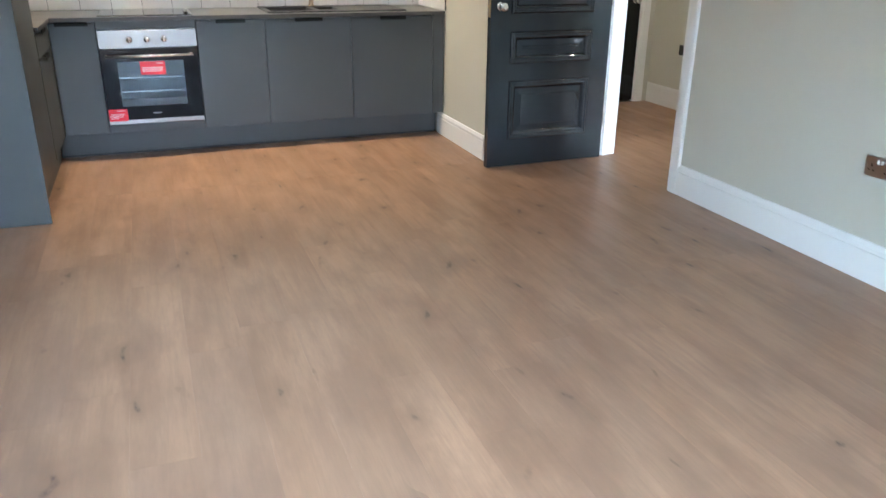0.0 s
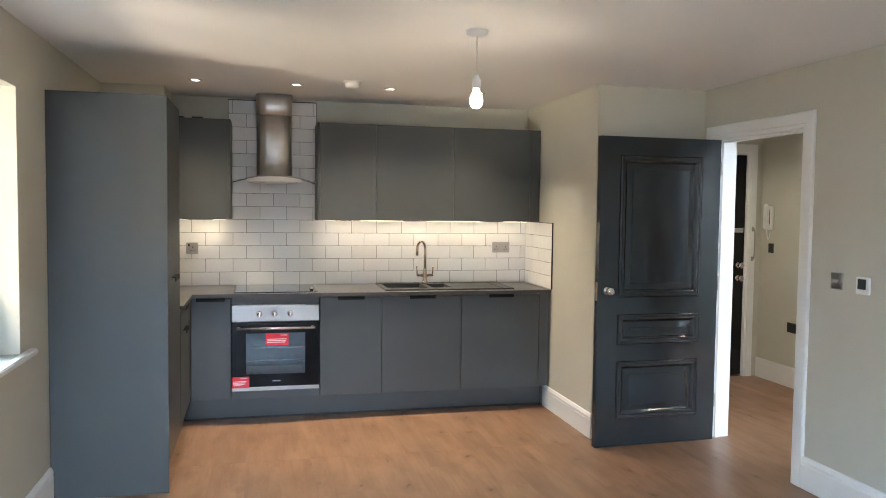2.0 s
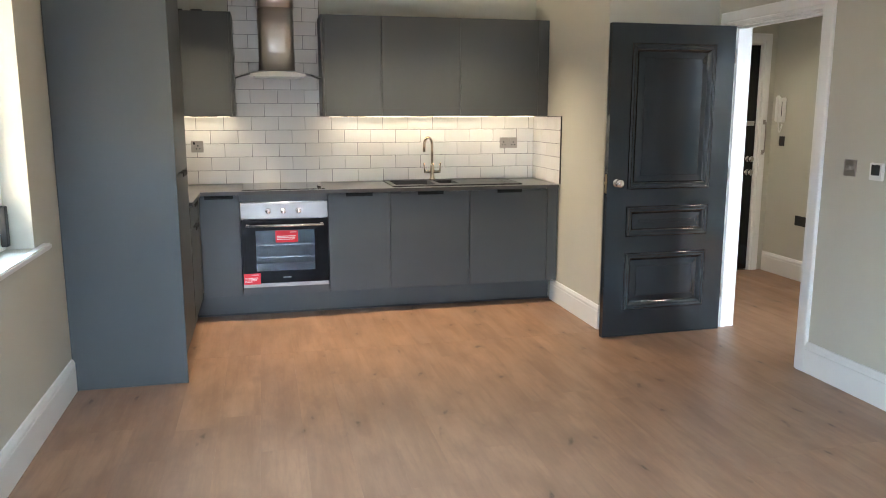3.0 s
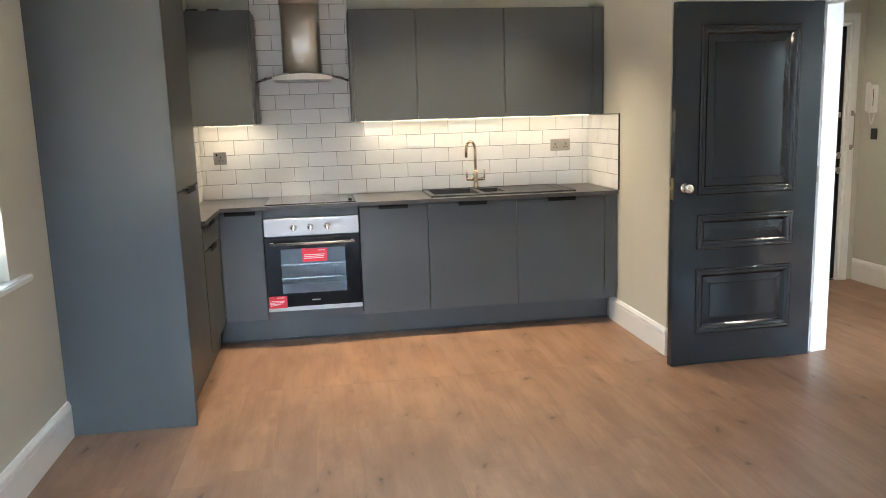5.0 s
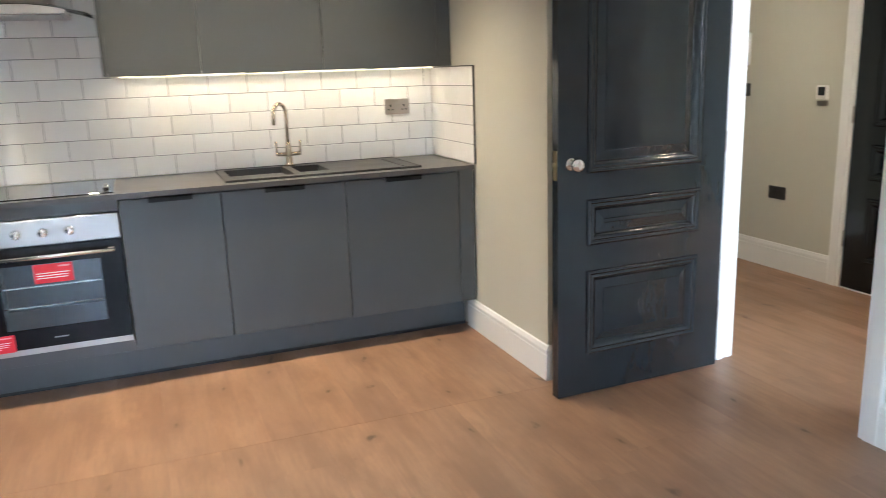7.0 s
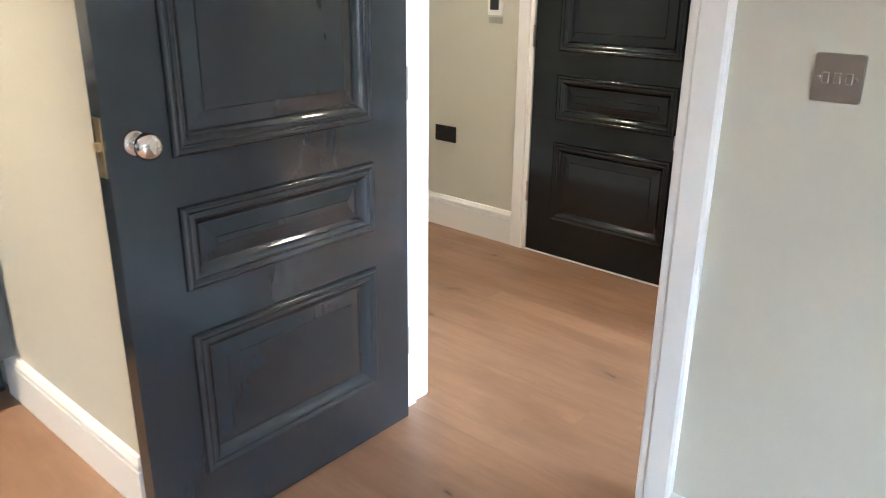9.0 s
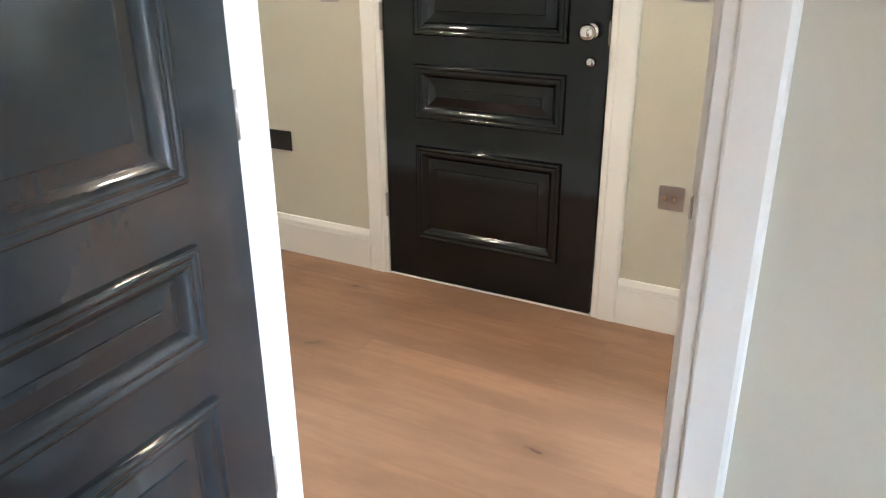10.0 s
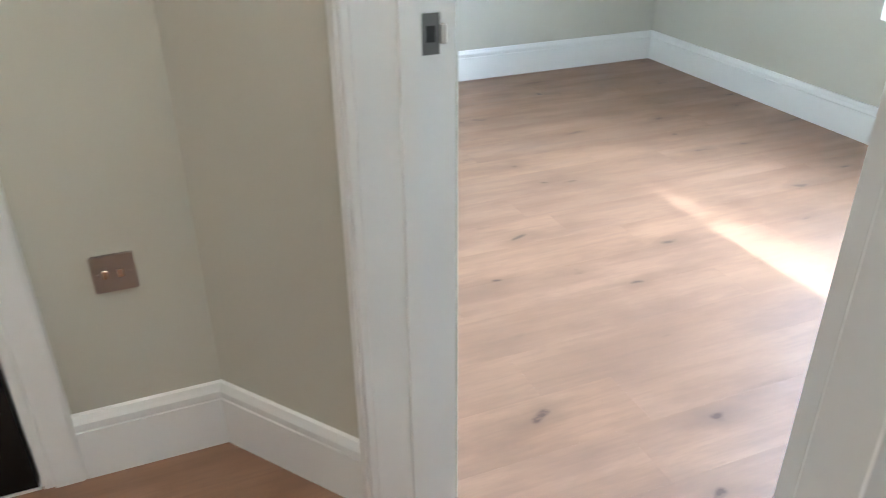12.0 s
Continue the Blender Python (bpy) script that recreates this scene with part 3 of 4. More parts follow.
strike("strike_plate", (BX1, 4.580, 1.024), -90)


# ---- kitchen ----
KF = 6.560          # door fronts
TOP = 0.913         # worktop


def edge_pull(parent, x, z, y=0.0, w=0.19):
    """A black edge pull hooked over a door's top."""
    return part("handle", bx((x - w / 2, x + w / 2, y - 0.016, y + 0.018, z, z + 0.0035), (x - w / 2, x + w / 2, y - 0.016, y - 0.013, z - 0.020, z + 0.0035)), PULL, parent, "black edge pull handle")


def base_unit(x0, x1, label, pull=True, doors=1):
    w = x1 - x0
    ob = thing("base_cabinet", (x0, KF, 0.0), label, "kitchen cabinet", group="base cabinets under the worktop")
    part("body", bx((0.003, w - 0.003, 0.022, 0.585, 0.172, TOP - 0.026)), CARC, ob)
    d = part("door", bx((0.0015, w - 0.0015, 0, 0.019, 0.178, TOP - 0.032), bevel=0.0012), CAB, ob)
    if pull:
        edge_pull(d, w / 2, TOP - 0.0315)
    return ob


base_unit(0.364, 0.632, "narrow matt graphite base cabinet beside the oven")
base_unit(1.238, 1.682, "matt graphite base cabinet with black edge pull")
base_unit(1.682, 2.276, "matt graphite base cabinet below the sink")
base_unit(2.276, 2.882, "matt graphite base cabinet with black edge pull")
fill = thing("filler_panel", (2.884, KF, 0.0), "matt graphite filler panel against the pier", "filler panel")
part("panel", bx((0.0, 0.082, 0.0, 0.02, 0.178, TOP - 0.026), bevel=0.001), CAB, fill)
plinth = thing("plinth", (0.305, 6.704, 0.0), "matt graphite plinth below the base cabinets", "plinth")
part("board", bx((0.0, 2.652, 0.0, 0.018, 0.004, 0.172)), CAB, plinth)
# Black strip drawn for the dark gap at the floor line.
part("foot_strip", bx((0.0, 2.652, -0.003, 0.0, 0.001, 0.017)), BLACK, plinth, "black strip along the plinth foot")
pl2 = thing("plinth", (0.29, 5.33, 0.0), "matt graphite plinth below the tall cabinet", "plinth")
part("board", bx((0.0, 0.018, 0.0, 1.32, 0.004, 0.165)), CAB, pl2)

# drawers on the side run
dr = thing("drawer_cabinet", (0.362, 5.936, 0.0), "matt graphite drawer cabinet beside the tall cabinet", "kitchen cabinet")
part("body", bx((-0.560, -0.022, 0.003, 0.60, 0.172, TOP - 0.026)), CARC, dr)
for z0, z1 in ((0.178, 0.735), (0.741, TOP - 0.032)):
    d = part("drawer_front", bx((-0.019, 0.0, 0.0015, 0.595, z0, z1), bevel=0.0012), CAB, dr)
    part("handle", bx((-0.018, 0.016, 0.19, 0.38, z1, z1 + 0.0035), (0.013, 0.016, 0.19, 0.38, z1 - 0.020, z1 + 0.0035)), PULL, d, "black edge pull handle")
part("corner_post", bx((-0.019, 0.0, 0.598, 0.624, 0.178, TOP - 0.026)), CAB, dr)

# tall cabinet
tall = thing("tall_cabinet", (LX + 0.002, 5.305, 0.0), "tall matt graphite fridge cabinet with a full side panel", "kitchen cabinet")
TW = 0.575
part("side_panel", bx((0.0, TW, 0.0, 0.019, 0.0, 2.085), bevel=0.001), CAB, tall)
part("body", bx((0.002, TW - 0.022, 0.021, 0.608, 0.172, 2.083)), CARC, tall)
part("far_side_panel", bx((0.0, TW - 0.002, 0.610, 0.628, 0.168, 2.085), bevel=0.001), CAB, tall)
for z0, z1 in ((0.172, 1.122), (1.128, 2.082)):
    d = part("door", bx((TW - 0.019, TW, 0.022, 0.607, z0, z1), bevel=0.0012), CAB, tall)
    if z0 < 0.5:
        part("handle", bx((TW - 0.018, TW + 0.018, 0.20, 0.42, z1, z1 + 0.0035), (TW + 0.015, TW + 0.018, 0.20, 0.42, z1 - 0.020, z1 + 0.0035)), PULL, d, "black edge pull handle")

# worktop
wt = thing("worktop", (0.0, 6.54, TOP - 0.024), "thin dark grey slate-effect worktop", "worktop")
SX0, SX1, SY0, SY1 = 1.735, 2.262, 0.150, 0.545
part("slab", holed((0.20, 2.968, 0, 0.606), (SX0, SX1, SY0, SY1), 0, 0.024, "xy"), WORK, wt)
part("return_slab", prism([(LX + 0.002, -0.604), (0.380, -0.604), (0.380, 0.0), (0.1995, 0.0), (0.1995, 0.156), (LX + 0.002, 0.156)], 0, 0.024), WORK, wt)

# wall cabinets
WF = 6.830


def wall_unit(x0, x1, label, panel=0):
    w = x1 - x0
    ob = thing("wall_cabinet", (x0, WF, 1.420), label, "kitchen cabinet", group="wall cabinets")
    part("body", bx((0.002, w - 0.002, 0.021, 0.318, 0.0135, 0.715)), CARC, ob)
    a, b = (0.020 if panel < 0 else 0.0015), (w - 0.020 if panel > 0 else w - 0.0015)
    d = part("door", bx((a, b, 0, 0.019, 0.0, 0.716), bevel=0.0012), CAB, ob)
    part("handle", bx((w / 2 - 0.09, w / 2 + 0.09, -0.006, 0.015, -0.004, -0.0005)), PULL, d, "black edge pull handle")
    if panel:
        part("end_panel", bx((0, 0.018, 0.001, 0.318, 0, 0.716) if panel < 0 else (w - 0.018, w, 0.001, 0.318, 0, 0.716), bevel=0.001), CAB, ob)
    return ob


corner_unit = wall_unit(0.198, 0.622, "matt graphite wall cabinet beside the extractor hood", 1)
for bx0, bx1 in ((0.030, 0.105), (0.160, 0.235)):
    part("bracket", bx((bx0, bx1, 0.010, 0.060, 0.716, 0.727), bevel=0.002), BLACK, corner_unit, "black fixing bracket on top")
wall_unit(1.240, 1.676, "matt graphite wall cabinet above the worktop", -1)
wall_unit(1.676, 2.273, "matt graphite wall cabinet above the sink")
wall_unit(2.273, 2.890, "matt graphite wall cabinet near the pier")
fl2 = thing("filler_panel", (2.892, WF, 1.420), "matt graphite filler panel beside the wall cabinets", "filler panel")
part("panel", bx((0.0, 0.080, 0.004, 0.022, 0.0, 0.716), bevel=0.001), CAB, fl2)


def led_strip(x0, x1, power):
    ob = thing("led_strip", (x0, 7.005, 1.4335), "lit warm white strip lamp under the wall cabinets", "strip light", group="strip lights under the wall cabinets")
    w = x1 - x0
    part("housing", bx((0, w, 0, 0.022, -0.016, 0.0)), WHITEP, ob)
    part("diffuser", bx((0.002, w - 0.002, 0.002, 0.020, -0.020, -0.016)), GLOWSTRIP, ob)
    lamp = area("strip_lamp", ((x0 + x1) / 2, 7.016, 1.411), ((x0 + x1) / 2, 7.024, 1.2), w, 0.02, power, (1.0, 0.78, 0.51))


led_strip(0.26, 0.58, 1.0)
led_strip(1.30, 2.93, 4.1)

# oven
ov = thing("oven", (0.637, 6.540, 0.232), "built-in black glass and steel oven with red stickers", "oven")
OW, OH = 0.596, 0.600
part("body", bx((0.015, 0.035, 0.03, 0.56, 0.02, OH - 0.01), (OW - 0.035, OW - 0.015, 0.03, 0.56, 0.02, OH - 0.01), (0.035, OW - 0.035, 0.03, 0.56, OH - 0.115, OH - 0.01), (0.035, OW - 0.035, 0.03, 0.56, 0.02, 0.08), (0.035, OW - 0.035, 0.48, 0.56, 0.08, OH - 0.115)), ENAMEL, ov)
part("control_panel", bx((0.0, OW, 0.0, 0.03, OH - 0.112, OH), bevel=0.002), OVENSTEEL, ov, "brushed steel control panel")
for k, kx in enumerate((0.185, 0.290, 0.395)):
    kb = part("knob", lathe([(0.0, 0.0), (0.022, 0.0), (0.0215, 0.006), (0.0185, 0.008), (0.017, 0.024), (0.0, 0.026)], "Y", (kx, 0, OH - 0.058)), CHROME, ov, "steel control knob")
    part("grip", bx((kx - 0.004, kx + 0.004, -0.032, -0.022, OH - 0.076, OH - 0.040), bevel=0.0015), CHROME, kb)
fx0, fx1, fz0, fz1 = 0.095, 0.500, 0.115, 0.405
od = part("door", holed((0.0, OW, 0.030, OH - 0.118), (fx0, fx1, fz0, fz1), 0.0, 0.02), OVENBLK, ov, "black glass oven door")
part("window", bx((fx0, fx1, 0.003, 0.007, fz0, fz1)), TINTED, od, "smoked glass window")
part("handle", tube([(0.03, -0.036, OH - 0.158), (OW - 0.03, -0.036, OH - 0.158)], 0.009, 14), OVENBAR, od, "steel bar handle")
for hx in (0.045, OW - 0.045):
    part("handle_post", bx((hx - 0.012, hx + 0.012, -0.036, 0.001, OH - 0.166, OH - 0.150), bevel=0.002), STEEL, od)
part("bottom_trim", bx((0.0, OW, -0.002, 0.02, 0.004, 0.030), bevel=0.0015), OVENSTEEL, ov, "brushed steel bottom trim")
for rz_ in (0.20, 0.29):
    rack = bmesh.new()
    bars = [bx((0.04, OW - 0.04, 0.06, 0.066, rz_, rz_ + 0.006))] + [bx((0.05 + 0.024 * k, 0.053 + 0.024 * k, 0.06, 0.46, rz_ + 0.001, rz_ + 0.004)) for k in range(21)]
    for b in bars:
        tmp = bpy.data.meshes.new("tmp")
        b.to_mesh(tmp)
        rack.from_mesh(tmp)
        bpy.data.meshes.remove(tmp)
        b.free()
    part("rack", rack, CHROME, ov, "chrome wire shelf")


def sticker(parent, x0, x1, z0, z1, y, bars):
    s = part("sticker", bx((x0, x1, y - 0.0012, y - 0.0002, z0, z1)), REDSTK, parent, "red sticker with white print")
    for a, b, c, d, mat in bars:
        part("print", bx((a, b, y - 0.0017, y - 0.0012, c, d)), mat, s)


sticker(od, 0.230, 0.385, 0.318, 0.402, 0.0025, [(0.330, 0.375, 0.386, 0.393, PINKPR), (0.240, 0.370, 0.360, 0.364, PAPER), (0.240, 0.365, 0.349, 0.353, PAPER), (0.240, 0.362, 0.338, 0.342, PAPER)])
sticker(od, 0.004, 0.118, 0.026, 0.104, -0.0025, [(0.055, 0.105, 0.090, 0.096, PINKPR), (0.010, 0.100, 0.070, 0.073, PAPER), (0.010, 0.095, 0.061, 0.064, PAPER), (0.010, 0.090, 0.052, 0.055, PAPER), (0.010, 0.060, 0.043, 0.046, PAPER)])
part("maker_mark", bx((0.275, 0.330, -0.0006, 0.0, 0.066, 0.072)), surface("grey_print", (0.2, 0.2, 0.2), 0.5, relief=0), od)
fo = thing("filler_panel", (0.634, KF, 0.178), "matt graphite strip below the oven", "filler panel")
part("panel", bx((0.0, 0.602, 0.0, 0.019, 0.0, 0.052), bevel=0.001), CAB, fo)
fo = thing("filler_panel", (0.634, KF, 0.836), "matt graphite strip above the oven", "filler panel")
part("panel", bx((0.0, 0.602, 0.0, 0.019, 0.0, TOP - 0.026 - 0.836), bevel=0.001), CAB, fo)

# hob
hob = thing("hob", (0.650, 6.590, TOP), "black glass ceramic hob set on the worktop", "hob")
part("glass", bx((0.0, 0.575, 0.0, 0.500, 0.0, 0.006), bevel=0.002), HOBM, hob)
for k in range(2):
    part("knob", lathe([(0.0, 0), (0.013, 0), (0.012, 0.014), (0.008, 0.017), (0.0, 0.017)], "Z", (0.542, 0.12 + 0.075 * k, 0.006), 18), CHROME, hob, "small steel hob knob")

# sink
sk = thing("sink", (1.715, 6.612, TOP), "black composite one and a half bowl sink with drainer", "sink")
SLW, SLD = 0.985, 0.505
b1, b2 = (0.040, 0.345, 0.085, 0.455), (0.385, 0.535, 0.150, 0.420)
rim = [(0, b1[0], 0, SLD), (b1[1], b2[0], 0, SLD), (b1[0], b1[1], 0, b1[2]), (b1[0], b1[1], b1[3], SLD), (b2[0], b2[1], 0, b2[2]), (b2[0], b2[1], b2[3], SLD), (b2[1], SLW, 0, SLD)]
part("rim", bx(*[(a, b, c, d, 0.0, 0.007) for a, b, c, d in rim]), SINKM, sk)
part("edge", bx((0, SLW, 0, 0.008, 0.007, 0.0105), (0, SLW, SLD - 0.008, SLD, 0.007, 0.0105), (0, 0.008, 0.008, SLD - 0.008, 0.007, 0.0105), (SLW - 0.008, SLW, 0.008, SLD - 0.008, 0.007, 0.0105), bevel=0.002), SINKM, sk)
for (a, b, c, d), deep in ((b1, 0.18), (b2, 0.12)):
    w = 0.006
    bowl = part("bowl", bx((a - w, a, c, d, -deep, 0.0), (b, b + w, c, d, -deep, 0.0), (a - w, b + w, c - w, c, -deep, 0.0), (a - w, b + w, d, d + w, -deep, 0.0), (a - w, b + w, c - w, d + w, -deep - w, -deep)), SINKM, sk)
    part("waste", lathe([(0, 0), (0.035, 0), (0.035, 0.003), (0.028, 0.004), (0, 0.002)], "Z", ((a + b) / 2, (c + d) / 2, -deep)), CHROME, bowl, "chrome waste")
part("drainer_edge", bx((0.900, 0.910, 0.06, 0.44, 0.007, 0.0105), bevel=0.001), SINKM, sk)

tap = thing("mixer_tap", (2.105, 7.075, TOP + 0.007), "brushed steel swan neck mixer tap with two levers", "tap")
part("body", lathe([(0.0, 0), (0.027, 0), (0.027, 0.008), (0.020, 0.014), (0.0165, 0.05), (0.019, 0.075), (0.015, 0.11), (0.0115, 0.13), (0.0, 0.13)]), BRUSHED, tap)
neck = [(0, 0, 0.12), (0, 0, 0.25)]
for k in range(0, 13):
    a = math.pi * k / 12
    neck.append((-0.052 * (1 - math.cos(a)) * 0.75, -0.052 * (1 - math.cos(a)) * 0.68, 0.275 + 0.058 * math.sin(a)))
neck.append((-0.080, -0.073, 0.225))
part("spout", tube(neck, 0.0105, 12), BRUSHED, tap)
for s in (-1, 1):
    ar = part("lever", tube([(0, 0, 0.062), (s * 0.065, 0, 0.066)], 0.0105, 10), BRUSHED, tap)
    part("lever_tip", tube([(s * 0.062, 0, 0.060), (s * 0.066, 0, 0.135)], 0.0055, 10), BRUSHED, ar)

# extractor hood
hd = thing("extractor_hood", (0.930, 7.148, 1.690), "stainless steel chimney hood with a curved glass canopy", "extractor hood")


def duct(w, d, z0, z1):
    out = [(-w / 2, 0.0)]
    for k in range(17):
        a = math.pi * k / 16
        c, q = math.cos(a), math.sin(a)
        out.append((-w / 2 * math.copysign(abs(c) ** 0.55, c), -d * 0.60 - d * 0.40 * abs(q) ** 0.55))
    out.append((w / 2, 0.0))
    bm = prism(out, z0, z1)
    for f in bm.faces:
        f.smooth = abs(f.normal.z) < 0.5
    return bm


HOODM = surface("brushed_hood_steel", (0.64, 0.61, 0.57), 0.34, metal=1.0, vary=0.05, grain=420, blotch=5, relief=0.04, depth=0.0003, stretch=(0.02, 0.02, 1.0))
hood_shader = HOODM.node_tree.nodes["Principled BSDF"]
hood_shader.inputs["Anisotropic"].default_value = 0.9
hood_shader.inputs["Anisotropic Rotation"].default_value = 0.25
around = HOODM.node_tree.nodes.new("ShaderNodeTangent")
around.direction_type, around.axis = "RADIAL", "Z"
link(HOODM.node_tree, around.outputs["Tangent"], hood_shader.inputs["Tangent"])
part("chimney", duct(0.255, 0.275, 0.045, 0.490), HOODM, hd, "brushed steel chimney")
part("upper_chimney", duct(0.263, 0.280, 0.490, CZ - 1.690), HOODM, hd)


def arch_sheet(w, d, drop, top, thick, n=20):
    bm = bmesh.new()
    cols = []
    for k in range(n + 1):
        u = 2 * k / n - 1
        z = top - drop * u * u
        front = -d + 0.07 * u * u
        cols.append([bm.verts.new((w / 2 * u, y, zz)) for y, zz in ((0, z), (front, z), (front, z - thick), (0, z - thick))])
    for a, b in zip(cols, cols[1:]):
        for i in range(4):
            f = bm.faces.new((a[i], a[(i + 1) % 4], b[(i + 1) % 4], b[i]))
            f.smooth = i in (0, 2)
    bm.faces.new(cols[0])
    bm.faces.new(cols[-1])
    bmesh.ops.recalc_face_normals(bm, faces=bm.faces[:])
    return bm


part("canopy", arch_sheet(0.592, 0.47, 0.048, 0.050, 0.006), GLASS, hd, "curved clear glass canopy")
body = bmesh.new()
cols = []
for k in range(17):
    u = 2 * k / 16 - 1
    x = 0.19 * u
    zt = 0.043 - 0.048 * (x / 0.296) ** 2
    fr = -0.43 + 0.02 * u * u
    cols.append([body.verts.new((x, y, z)) for y, z in ((0, zt), (fr, zt), (fr, min(zt - 0.002, 0.006)), (0, min(zt - 0.002, 0.006)))])
for a, b in zip(cols, cols[1:]):
    for i in range(4):
        body.faces.new((a[i], a[(i + 1) % 4], b[(i + 1) % 4], b[i]))
body.faces.new(cols[0])
body.faces.new(cols[-1])
bmesh.ops.recalc_face_normals(body, faces=body.faces[:])
part("hood_body", body, STEEL, hd)
part("grease_filter", bx((-0.17, 0.17, -0.38, -0.05, 0.001, 0.006)), DARKSTEEL, hd)


# ---- electrical plates ----
def plate(name, at, rz, label, category, w=0.086, h=0.086, material=DARKSTEEL, rockers=(), rocker_mat=DARKSTEEL, extras=()):
    """A wall plate: local -y out of the wall."""
    ob = thing(name, at, label, category, rz)
    part("plate", bx((-w / 2, w / 2, -0.006, 0.0, -h / 2, h / 2), bevel=0.002, seg=2), material, ob)
    for x, z, a, b in rockers:
        part("switch", bx((x - a, x + a, -0.010, -0.006, z - b, z + b), bevel=0.0015), rocker_mat, ob)
    for x, z, a, b in extras:
        part("socket_hole", bx((x - a, x + a, -0.0065, -0.0058, z - b, z + b)), BLACK, ob)
    for s in (-1, 1):
        part("screw", lathe([(0, 0), (0.0035, 0), (0.003, 0.001), (0, 0.001)], "Y", (s * (w / 2 - 0.012), -0.006, 0), 8), material, ob)
    return ob


def pins(x):
    return [(x, 0.006, 0.0035, 0.006), (x - 0.011, -0.016, 0.005, 0.003), (x + 0.011, -0.016, 0.005, 0.003)]


plate("socket", (0.330, 7.1495, 1.196), 0, "brushed steel single socket on white tiles", "socket", 0.088, 0.086, rockers=[(-0.022, 0.024, 0.006, 0.009)], rocker_mat=BLACK, extras=pins(0.005))
plate("socket", (2.757, 7.1495, 1.204), 0, "brushed steel double socket on white tiles", "socket", 0.148, 0.086, rockers=[(-0.010, 0.024, 0.006, 0.009), (0.010, 0.024, 0.006, 0.009)], rocker_mat=DARKSTEEL, extras=pins(-0.04) + pins(0.04))
plate("socket", (0.2035, 6.93, 1.205), 90, "brushed steel socket on tiles in the corner", "socket", 0.086, 0.086, extras=pins(0.0))
plate("light_switch", (RX, 4.505, 1.167), -90, "brushed steel light switch on the painted wall", "light switch", rockers=[(-0.02, 0, 0.006, 0.010), (0, 0, 0.006, 0.010), (0.02, 0, 0.006, 0.010)])
plate("socket", (RX, 3.410, 0.495), -90, "brushed steel double socket on the painted wall", "socket", 0.148, 0.086, rockers=[(-0.010, 0.024, 0.006, 0.009), (0.010, 0.024, 0.006, 0.009)], rocker_mat=WHITEP, extras=pins(-0.04) + pins(0.04))
plate("socket", (EX, 6.835, 0.518), -90, "black nickel double socket on the hall wall", "socket", 0.148, 0.086, BLKPLATE, rockers=[(-0.010, 0.024, 0.006, 0.009), (0.010, 0.024, 0.006, 0.009)], rocker_mat=BLACK)
plate("spur_switch", (EX, 5.133, 0.505), -90, "brushed steel fused spur with a small neon", "switch", rockers=[(0.012, 0.0, 0.007, 0.010), (-0.018, 0.0, 0.006, 0.010)], rocker_mat=BRUSHED)
plate("socket", (6.90, BEY, 0.61), 180, "brushed steel double socket on the pale bedroom wall", "socket", 0.148, 0.086, rockers=[(-0.010, 0.024, 0.006, 0.009), (0.010, 0.024, 0.006, 0.009)], extras=pins(-0.04) + pins(0.04))
plate("light_switch", (EX, 5.125, 1.190), -90, "brushed steel light switch beside the black door", "light switch", rockers=[(0, 0, 0.006, 0.010)])


def thermostat(at, rz):
    ob = thing("thermostat", at, "white wall thermostat with a dark screen", "thermostat", rz)
    part("case", bx((-0.043, 0.043, -0.018, 0, -0.043, 0.043), bevel=0.004, seg=2), WHITEP, ob)
    part("screen", bx((-0.027, 0.027, -0.0195, -0.018, -0.018, 0.034), bevel=0.0005), SCREEN, ob, "dark display")


thermostat((RX, 4.318, 1.160), -90)
thermostat((EX, 6.515, 1.185), -90)
plate("socket", (EX, 6.515, 1.118), -90, "slim brushed steel plate below the thermostat", "switch", 0.086, 0.030)

ph = thing("entry_phone", (EX, 7.185, 1.360), "white entry phone handset on the hall wall", "entry phone", -90)
part("base", bx((-0.045, 0.045, -0.030, 0, 0.0, 0.215), bevel=0.006, seg=2), WHITEP, ph)
part("handset", bx((-0.040, 0.010, -0.058, -0.031, 0.004, 0.235), bevel=0.010, seg=3), WHITEP, ph, "white handset")
part("slot", bx((0.020, 0.026, -0.0315, -0.030, 0.05, 0.18)), BLACK, ph)
cord = [(-0.012, -0.035, 0.004)] + [(-0.012 + 0.052 * k / 16 + 0.004 * math.sin(k * 2.6), -0.03, -0.012 - 0.075 * math.sin(math.pi * k / 16)) for k in range(17)]
part("cord", tube(cord, 0.005, 8), WHITEP, ph, "white curled cord")
plate("switch_plate", (EX, 7.165, 1.195), -90, "black nickel blank plate below the entry phone", "switch", 0.07, 0.086, BLKPLATE)


# ---- ceiling fittings ----
def downlight(x, y, power, colour=WARM, cone=104, label="lit recessed ceiling downlight with chrome ring"):
    ob = thing("downlight", (x, y, CZ), label, "downlight", group="ceiling downlights")
    part("ring", lathe([(0.030, -0.001), (0.032, -0.006), (0.044, -0.004), (0.046, 0.0), (0.030, 0.0)], n=28), CHROME, ob)
    part("lens", lathe([(0, -0.002), (0.030, -0.002), (0.030, 0.0), (0, 0.0)], n=24), GLOWSPOT, ob, "glowing lens")
    lamp = new("downlight_lamp", bpy.data.lights.new("downlight_lamp", "SPOT"))
    lamp.data.energy, lamp.data.color, lamp.data.spot_size, lamp.data.spot_blend, lamp.data.shadow_soft_size = power * K, colour, radians(cone), 1.0, 0.03
    lamp.matrix_world = look((x, y, CZ - 0.012), (x, y + 0.0001, 0))


for x in (0.418, 1.065, 1.700, 2.335):
    downlight(x, 6.380, 128)
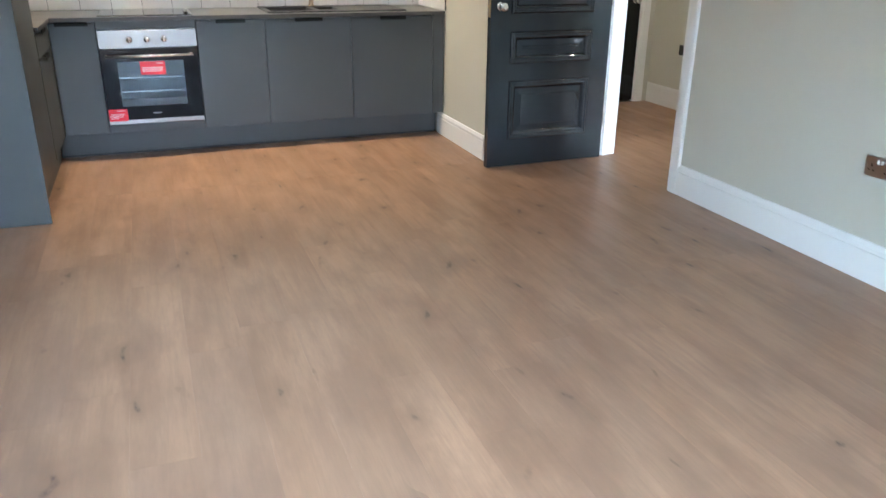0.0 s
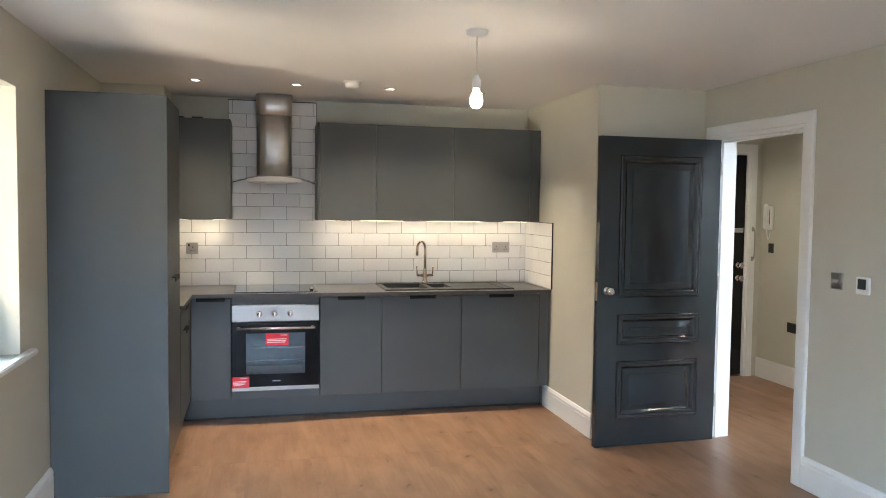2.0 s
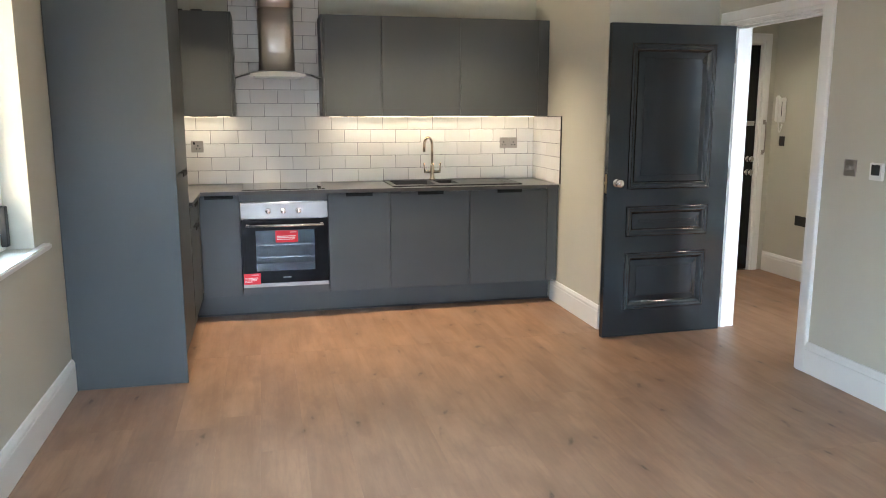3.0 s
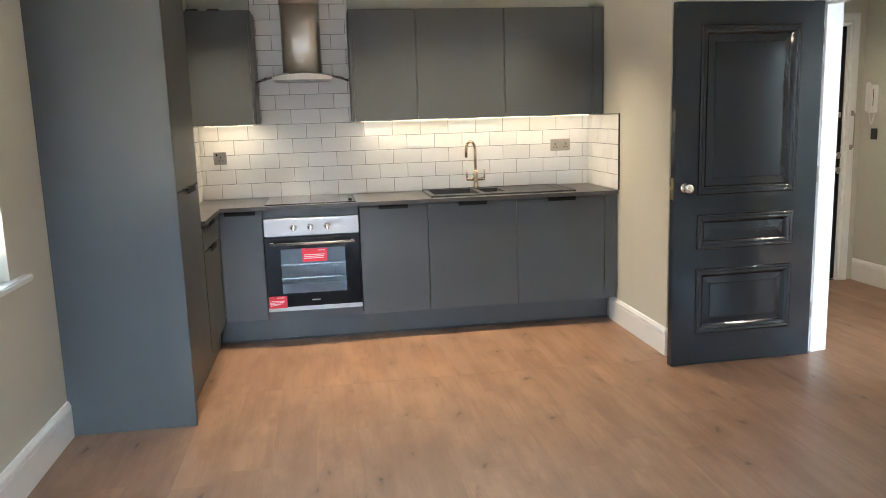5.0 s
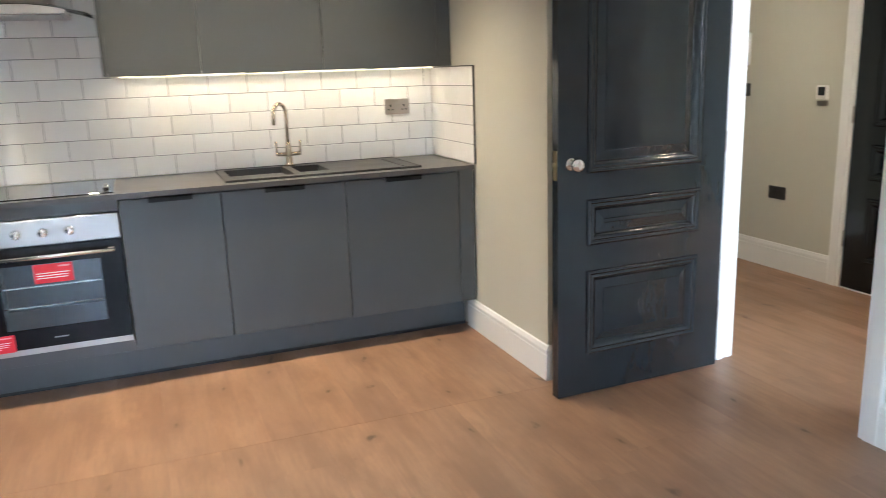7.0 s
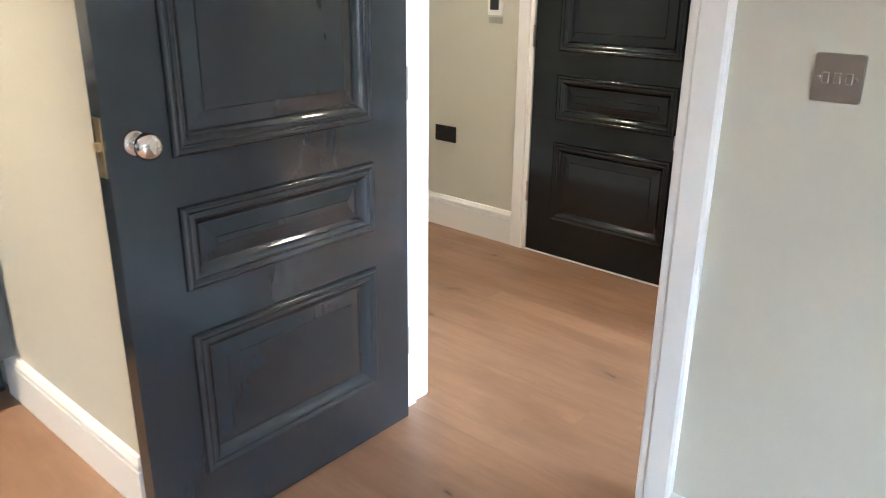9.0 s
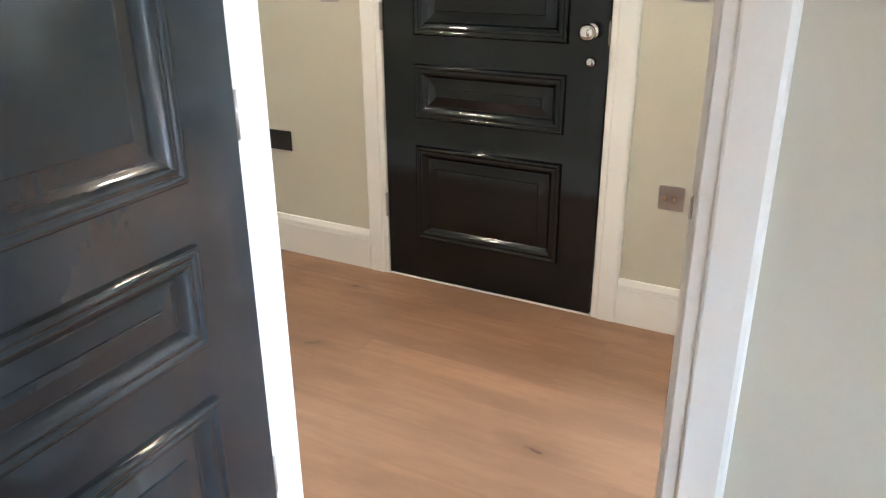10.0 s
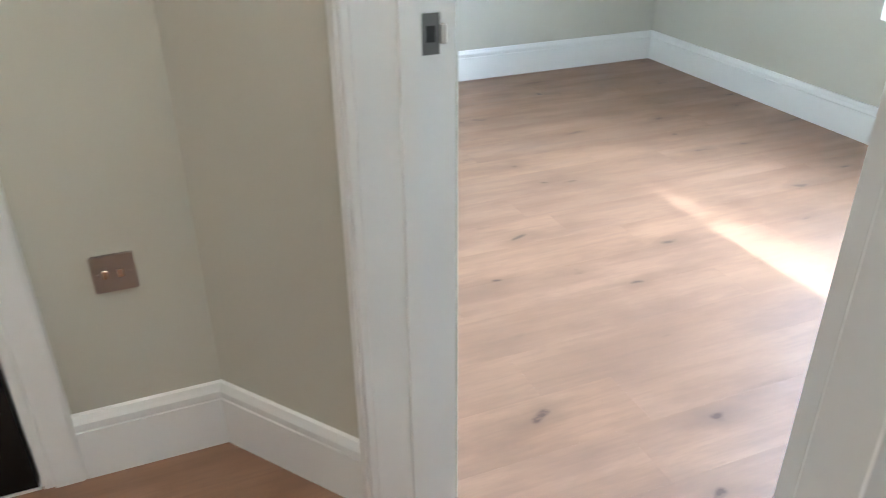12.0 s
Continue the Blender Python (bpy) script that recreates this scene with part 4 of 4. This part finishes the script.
for x, y, power in ((4.55, 5.22, 60), (4.60, 6.70, 62)):
    downlight(x, y, power, (1.0, 0.79, 0.55), 140)

pd = thing("pendant_lamp", (1.800, 4.540, CZ), "bare lit bulb hanging from a white ceiling rose", "pendant lamp")
part("ceiling_rose", lathe([(0.0, 0), (0.052, 0), (0.050, -0.016), (0.040, -0.022), (0.012, -0.026), (0.0, -0.026)], n=28), WHITEP, pd)
part("flex", tube([(0, 0, -0.024), (0, 0, -0.205)], 0.003, 8), WHITEP, pd)
part("lampholder", lathe([(0.0, -0.2), (0.010, -0.2), (0.014, -0.215), (0.021, -0.225), (0.021, -0.262), (0.0, -0.262)], n=20), WHITEP, pd)
part("bulb", lathe([(0.0, -0.262), (0.014, -0.262), (0.016, -0.275), (0.028, -0.300), (0.0305, -0.320), (0.026, -0.340), (0.014, -0.351), (0.0, -0.353)], n=24), GLOWBULB, pd, "glowing bulb")
bl = new("bulb_lamp", bpy.data.lights.new("bulb_lamp", "POINT"))
bl.data.energy, bl.data.color, bl.data.shadow_soft_size = 8 * K, WARM, 0.033
bl.matrix_world = pose(1.800, 4.540, CZ - 0.385)

sm = thing("smoke_alarm", (1.411, 6.150, CZ), "round white smoke alarm on the ceiling", "smoke alarm")
part("base", lathe([(0, 0), (0.055, 0), (0.055, -0.012), (0.0, -0.012)], n=28), WHITEP, sm)
part("cover", lathe([(0, -0.012), (0.048, -0.012), (0.046, -0.032), (0.036, -0.040), (0, -0.041)], n=28), WHITEP, sm)

# ---- wall tiles ----
tw, th, gap, tt = 0.2, 0.1, 0.0025, 0.008
tile_meshes = {}


def tile(parent, w, h, m):
    key = (round(w, 3), round(h, 3))
    if key not in tile_meshes:
        bm = bx((0, w, -tt, 0, 0, h))
        bmesh.ops.bevel(bm, geom=[e for e in bm.edges if all(v.co.y < -tt / 2 for v in e.verts)], offset=0.0015, segments=1, affect="EDGES")
        tile_meshes[key] = mesh_of("tile", bm, TILE)
    ob = new("tile", tile_meshes[key])
    ob.parent = parent
    ob.matrix_basis = m
    return ob


def tiling(name, at, rz, x0, x1, z0, z1, phase, label, grid0=0):
    """Brick-bonded tiles on local plane y = 0, facing -y, over a bed of grout."""
    ob = thing(name, at, label, "wall tiles", rz, kind="structure")
    part("grout", bx((x0, x1, -0.0055, -0.0005, z0, z1)), GROUT, ob, "dark grey grout")
    row, z = 0, z0
    while z < z1 - 0.01:
        h = min(th, z1 - z) - gap
        x = x0 - (phase + (tw / 2 if (row + grid0) % 2 else 0)) % tw
        while x < x1 - 0.004:
            a, b = max(x, x0), min(x + tw - gap, x1)
            if b - a > 0.004:
                tile(ob, b - a, h, pose(a, 0, z))
            x += tw
        row += 1
        z += th
    return ob


TZ = TOP + 0.003
tiling("wall_tiles_back", (0.0, KY, 0.0), 0, 0.194, 2.970, TZ, TZ + 0.5, 0.066, "glossy white brick-bonded wall tiles above the worktop")
tiling("wall_tiles_hood", (0.0, KY, 0.0), 0, 0.596, 1.250, TZ + 0.5, 2.318, 0.468, "glossy white brick-bonded wall tiles behind the hood", 1)
tiling("wall_tiles_pier", (PX, 0.0, 0.0), -90, -7.150, -6.545, TZ, TZ + 0.5, 0.1, "glossy white wall tiles on the pier")
tiling("wall_tiles_boxing", (0.0, 6.70, 0.0), 0, LX + 0.004, 0.200, TZ, TZ + 0.5, 0.0, "glossy white wall tiles on the boxing")
tiling("wall_tiles_boxing_side", (0.192, 0.0, 0.0), 90, 6.700, 7.150, TZ, TZ + 0.5, 0.1, "glossy white wall tiles on the boxing side")
built("trim_tile_edge", bx((PX - 0.011, PX - 0.0005, 6.541, 6.5448, TZ - 0.002, TZ + 0.503), (PX - 0.011, PX - 0.0005, 6.5448, 7.15, TZ + 0.5, TZ + 0.503), (0.593, 0.596, 7.149, 7.1595, TZ + 0.5, 2.321), (1.250, 1.253, 7.149, 7.1595, TZ + 0.5, 2.321), (0.596, 1.250, 7.149, 7.1595, 2.318, 2.321)), EDGE, "thin black tile edge trim", "tile trim")

# ---- floor boards ----
PW, PL, SEAM = 0.192, 1.285, 5.722
rooms = [(LX, RX, BY, KY), (RX, HX, DY0, DY1), (HX, EX, BYH, HY), (BX0, BX1, BYB, BYH), (HX, BEX, BEY, BYB)]
floor_ob = thing("floor", (0, 0, 0), "brown oak-effect laminate boards", "floor", kind="structure")
rng = random.Random(4)
nx = int((BEX - LX) / PW) + 1
for i in range(nx):
    xa, xb = LX + i * PW, LX + (i + 1) * PW
    y = BY - rng.random() * PL
    while y < HY:
        ya, yb = y, y + PL
        if xb < PX + PW and ya < SEAM - 0.05 < yb - 0.05:
            yb = SEAM
        y = yb
        pieces = []
        for x0, x1, y0, y1 in rooms:
            a, b, c, d = max(xa + 0.00003, x0), min(xb - 0.00003, x1), max(ya + 0.00003, y0), min(yb - (0.0012 if yb == SEAM else 0.00003), y1)
            if b - a > 0.002 and d - c > 0.002:
                pieces.append((a, b, c, d, -0.012, 0.0))
        if not pieces:
            continue
        bm = bx(*pieces)
        bmesh.ops.bevel(bm, geom=[e for e in bm.edges if all(v.co.z > -0.001 for v in e.verts)], offset=0.00015, segments=1, affect="EDGES")
        part("board", bm, FLOOR, floor_ob)
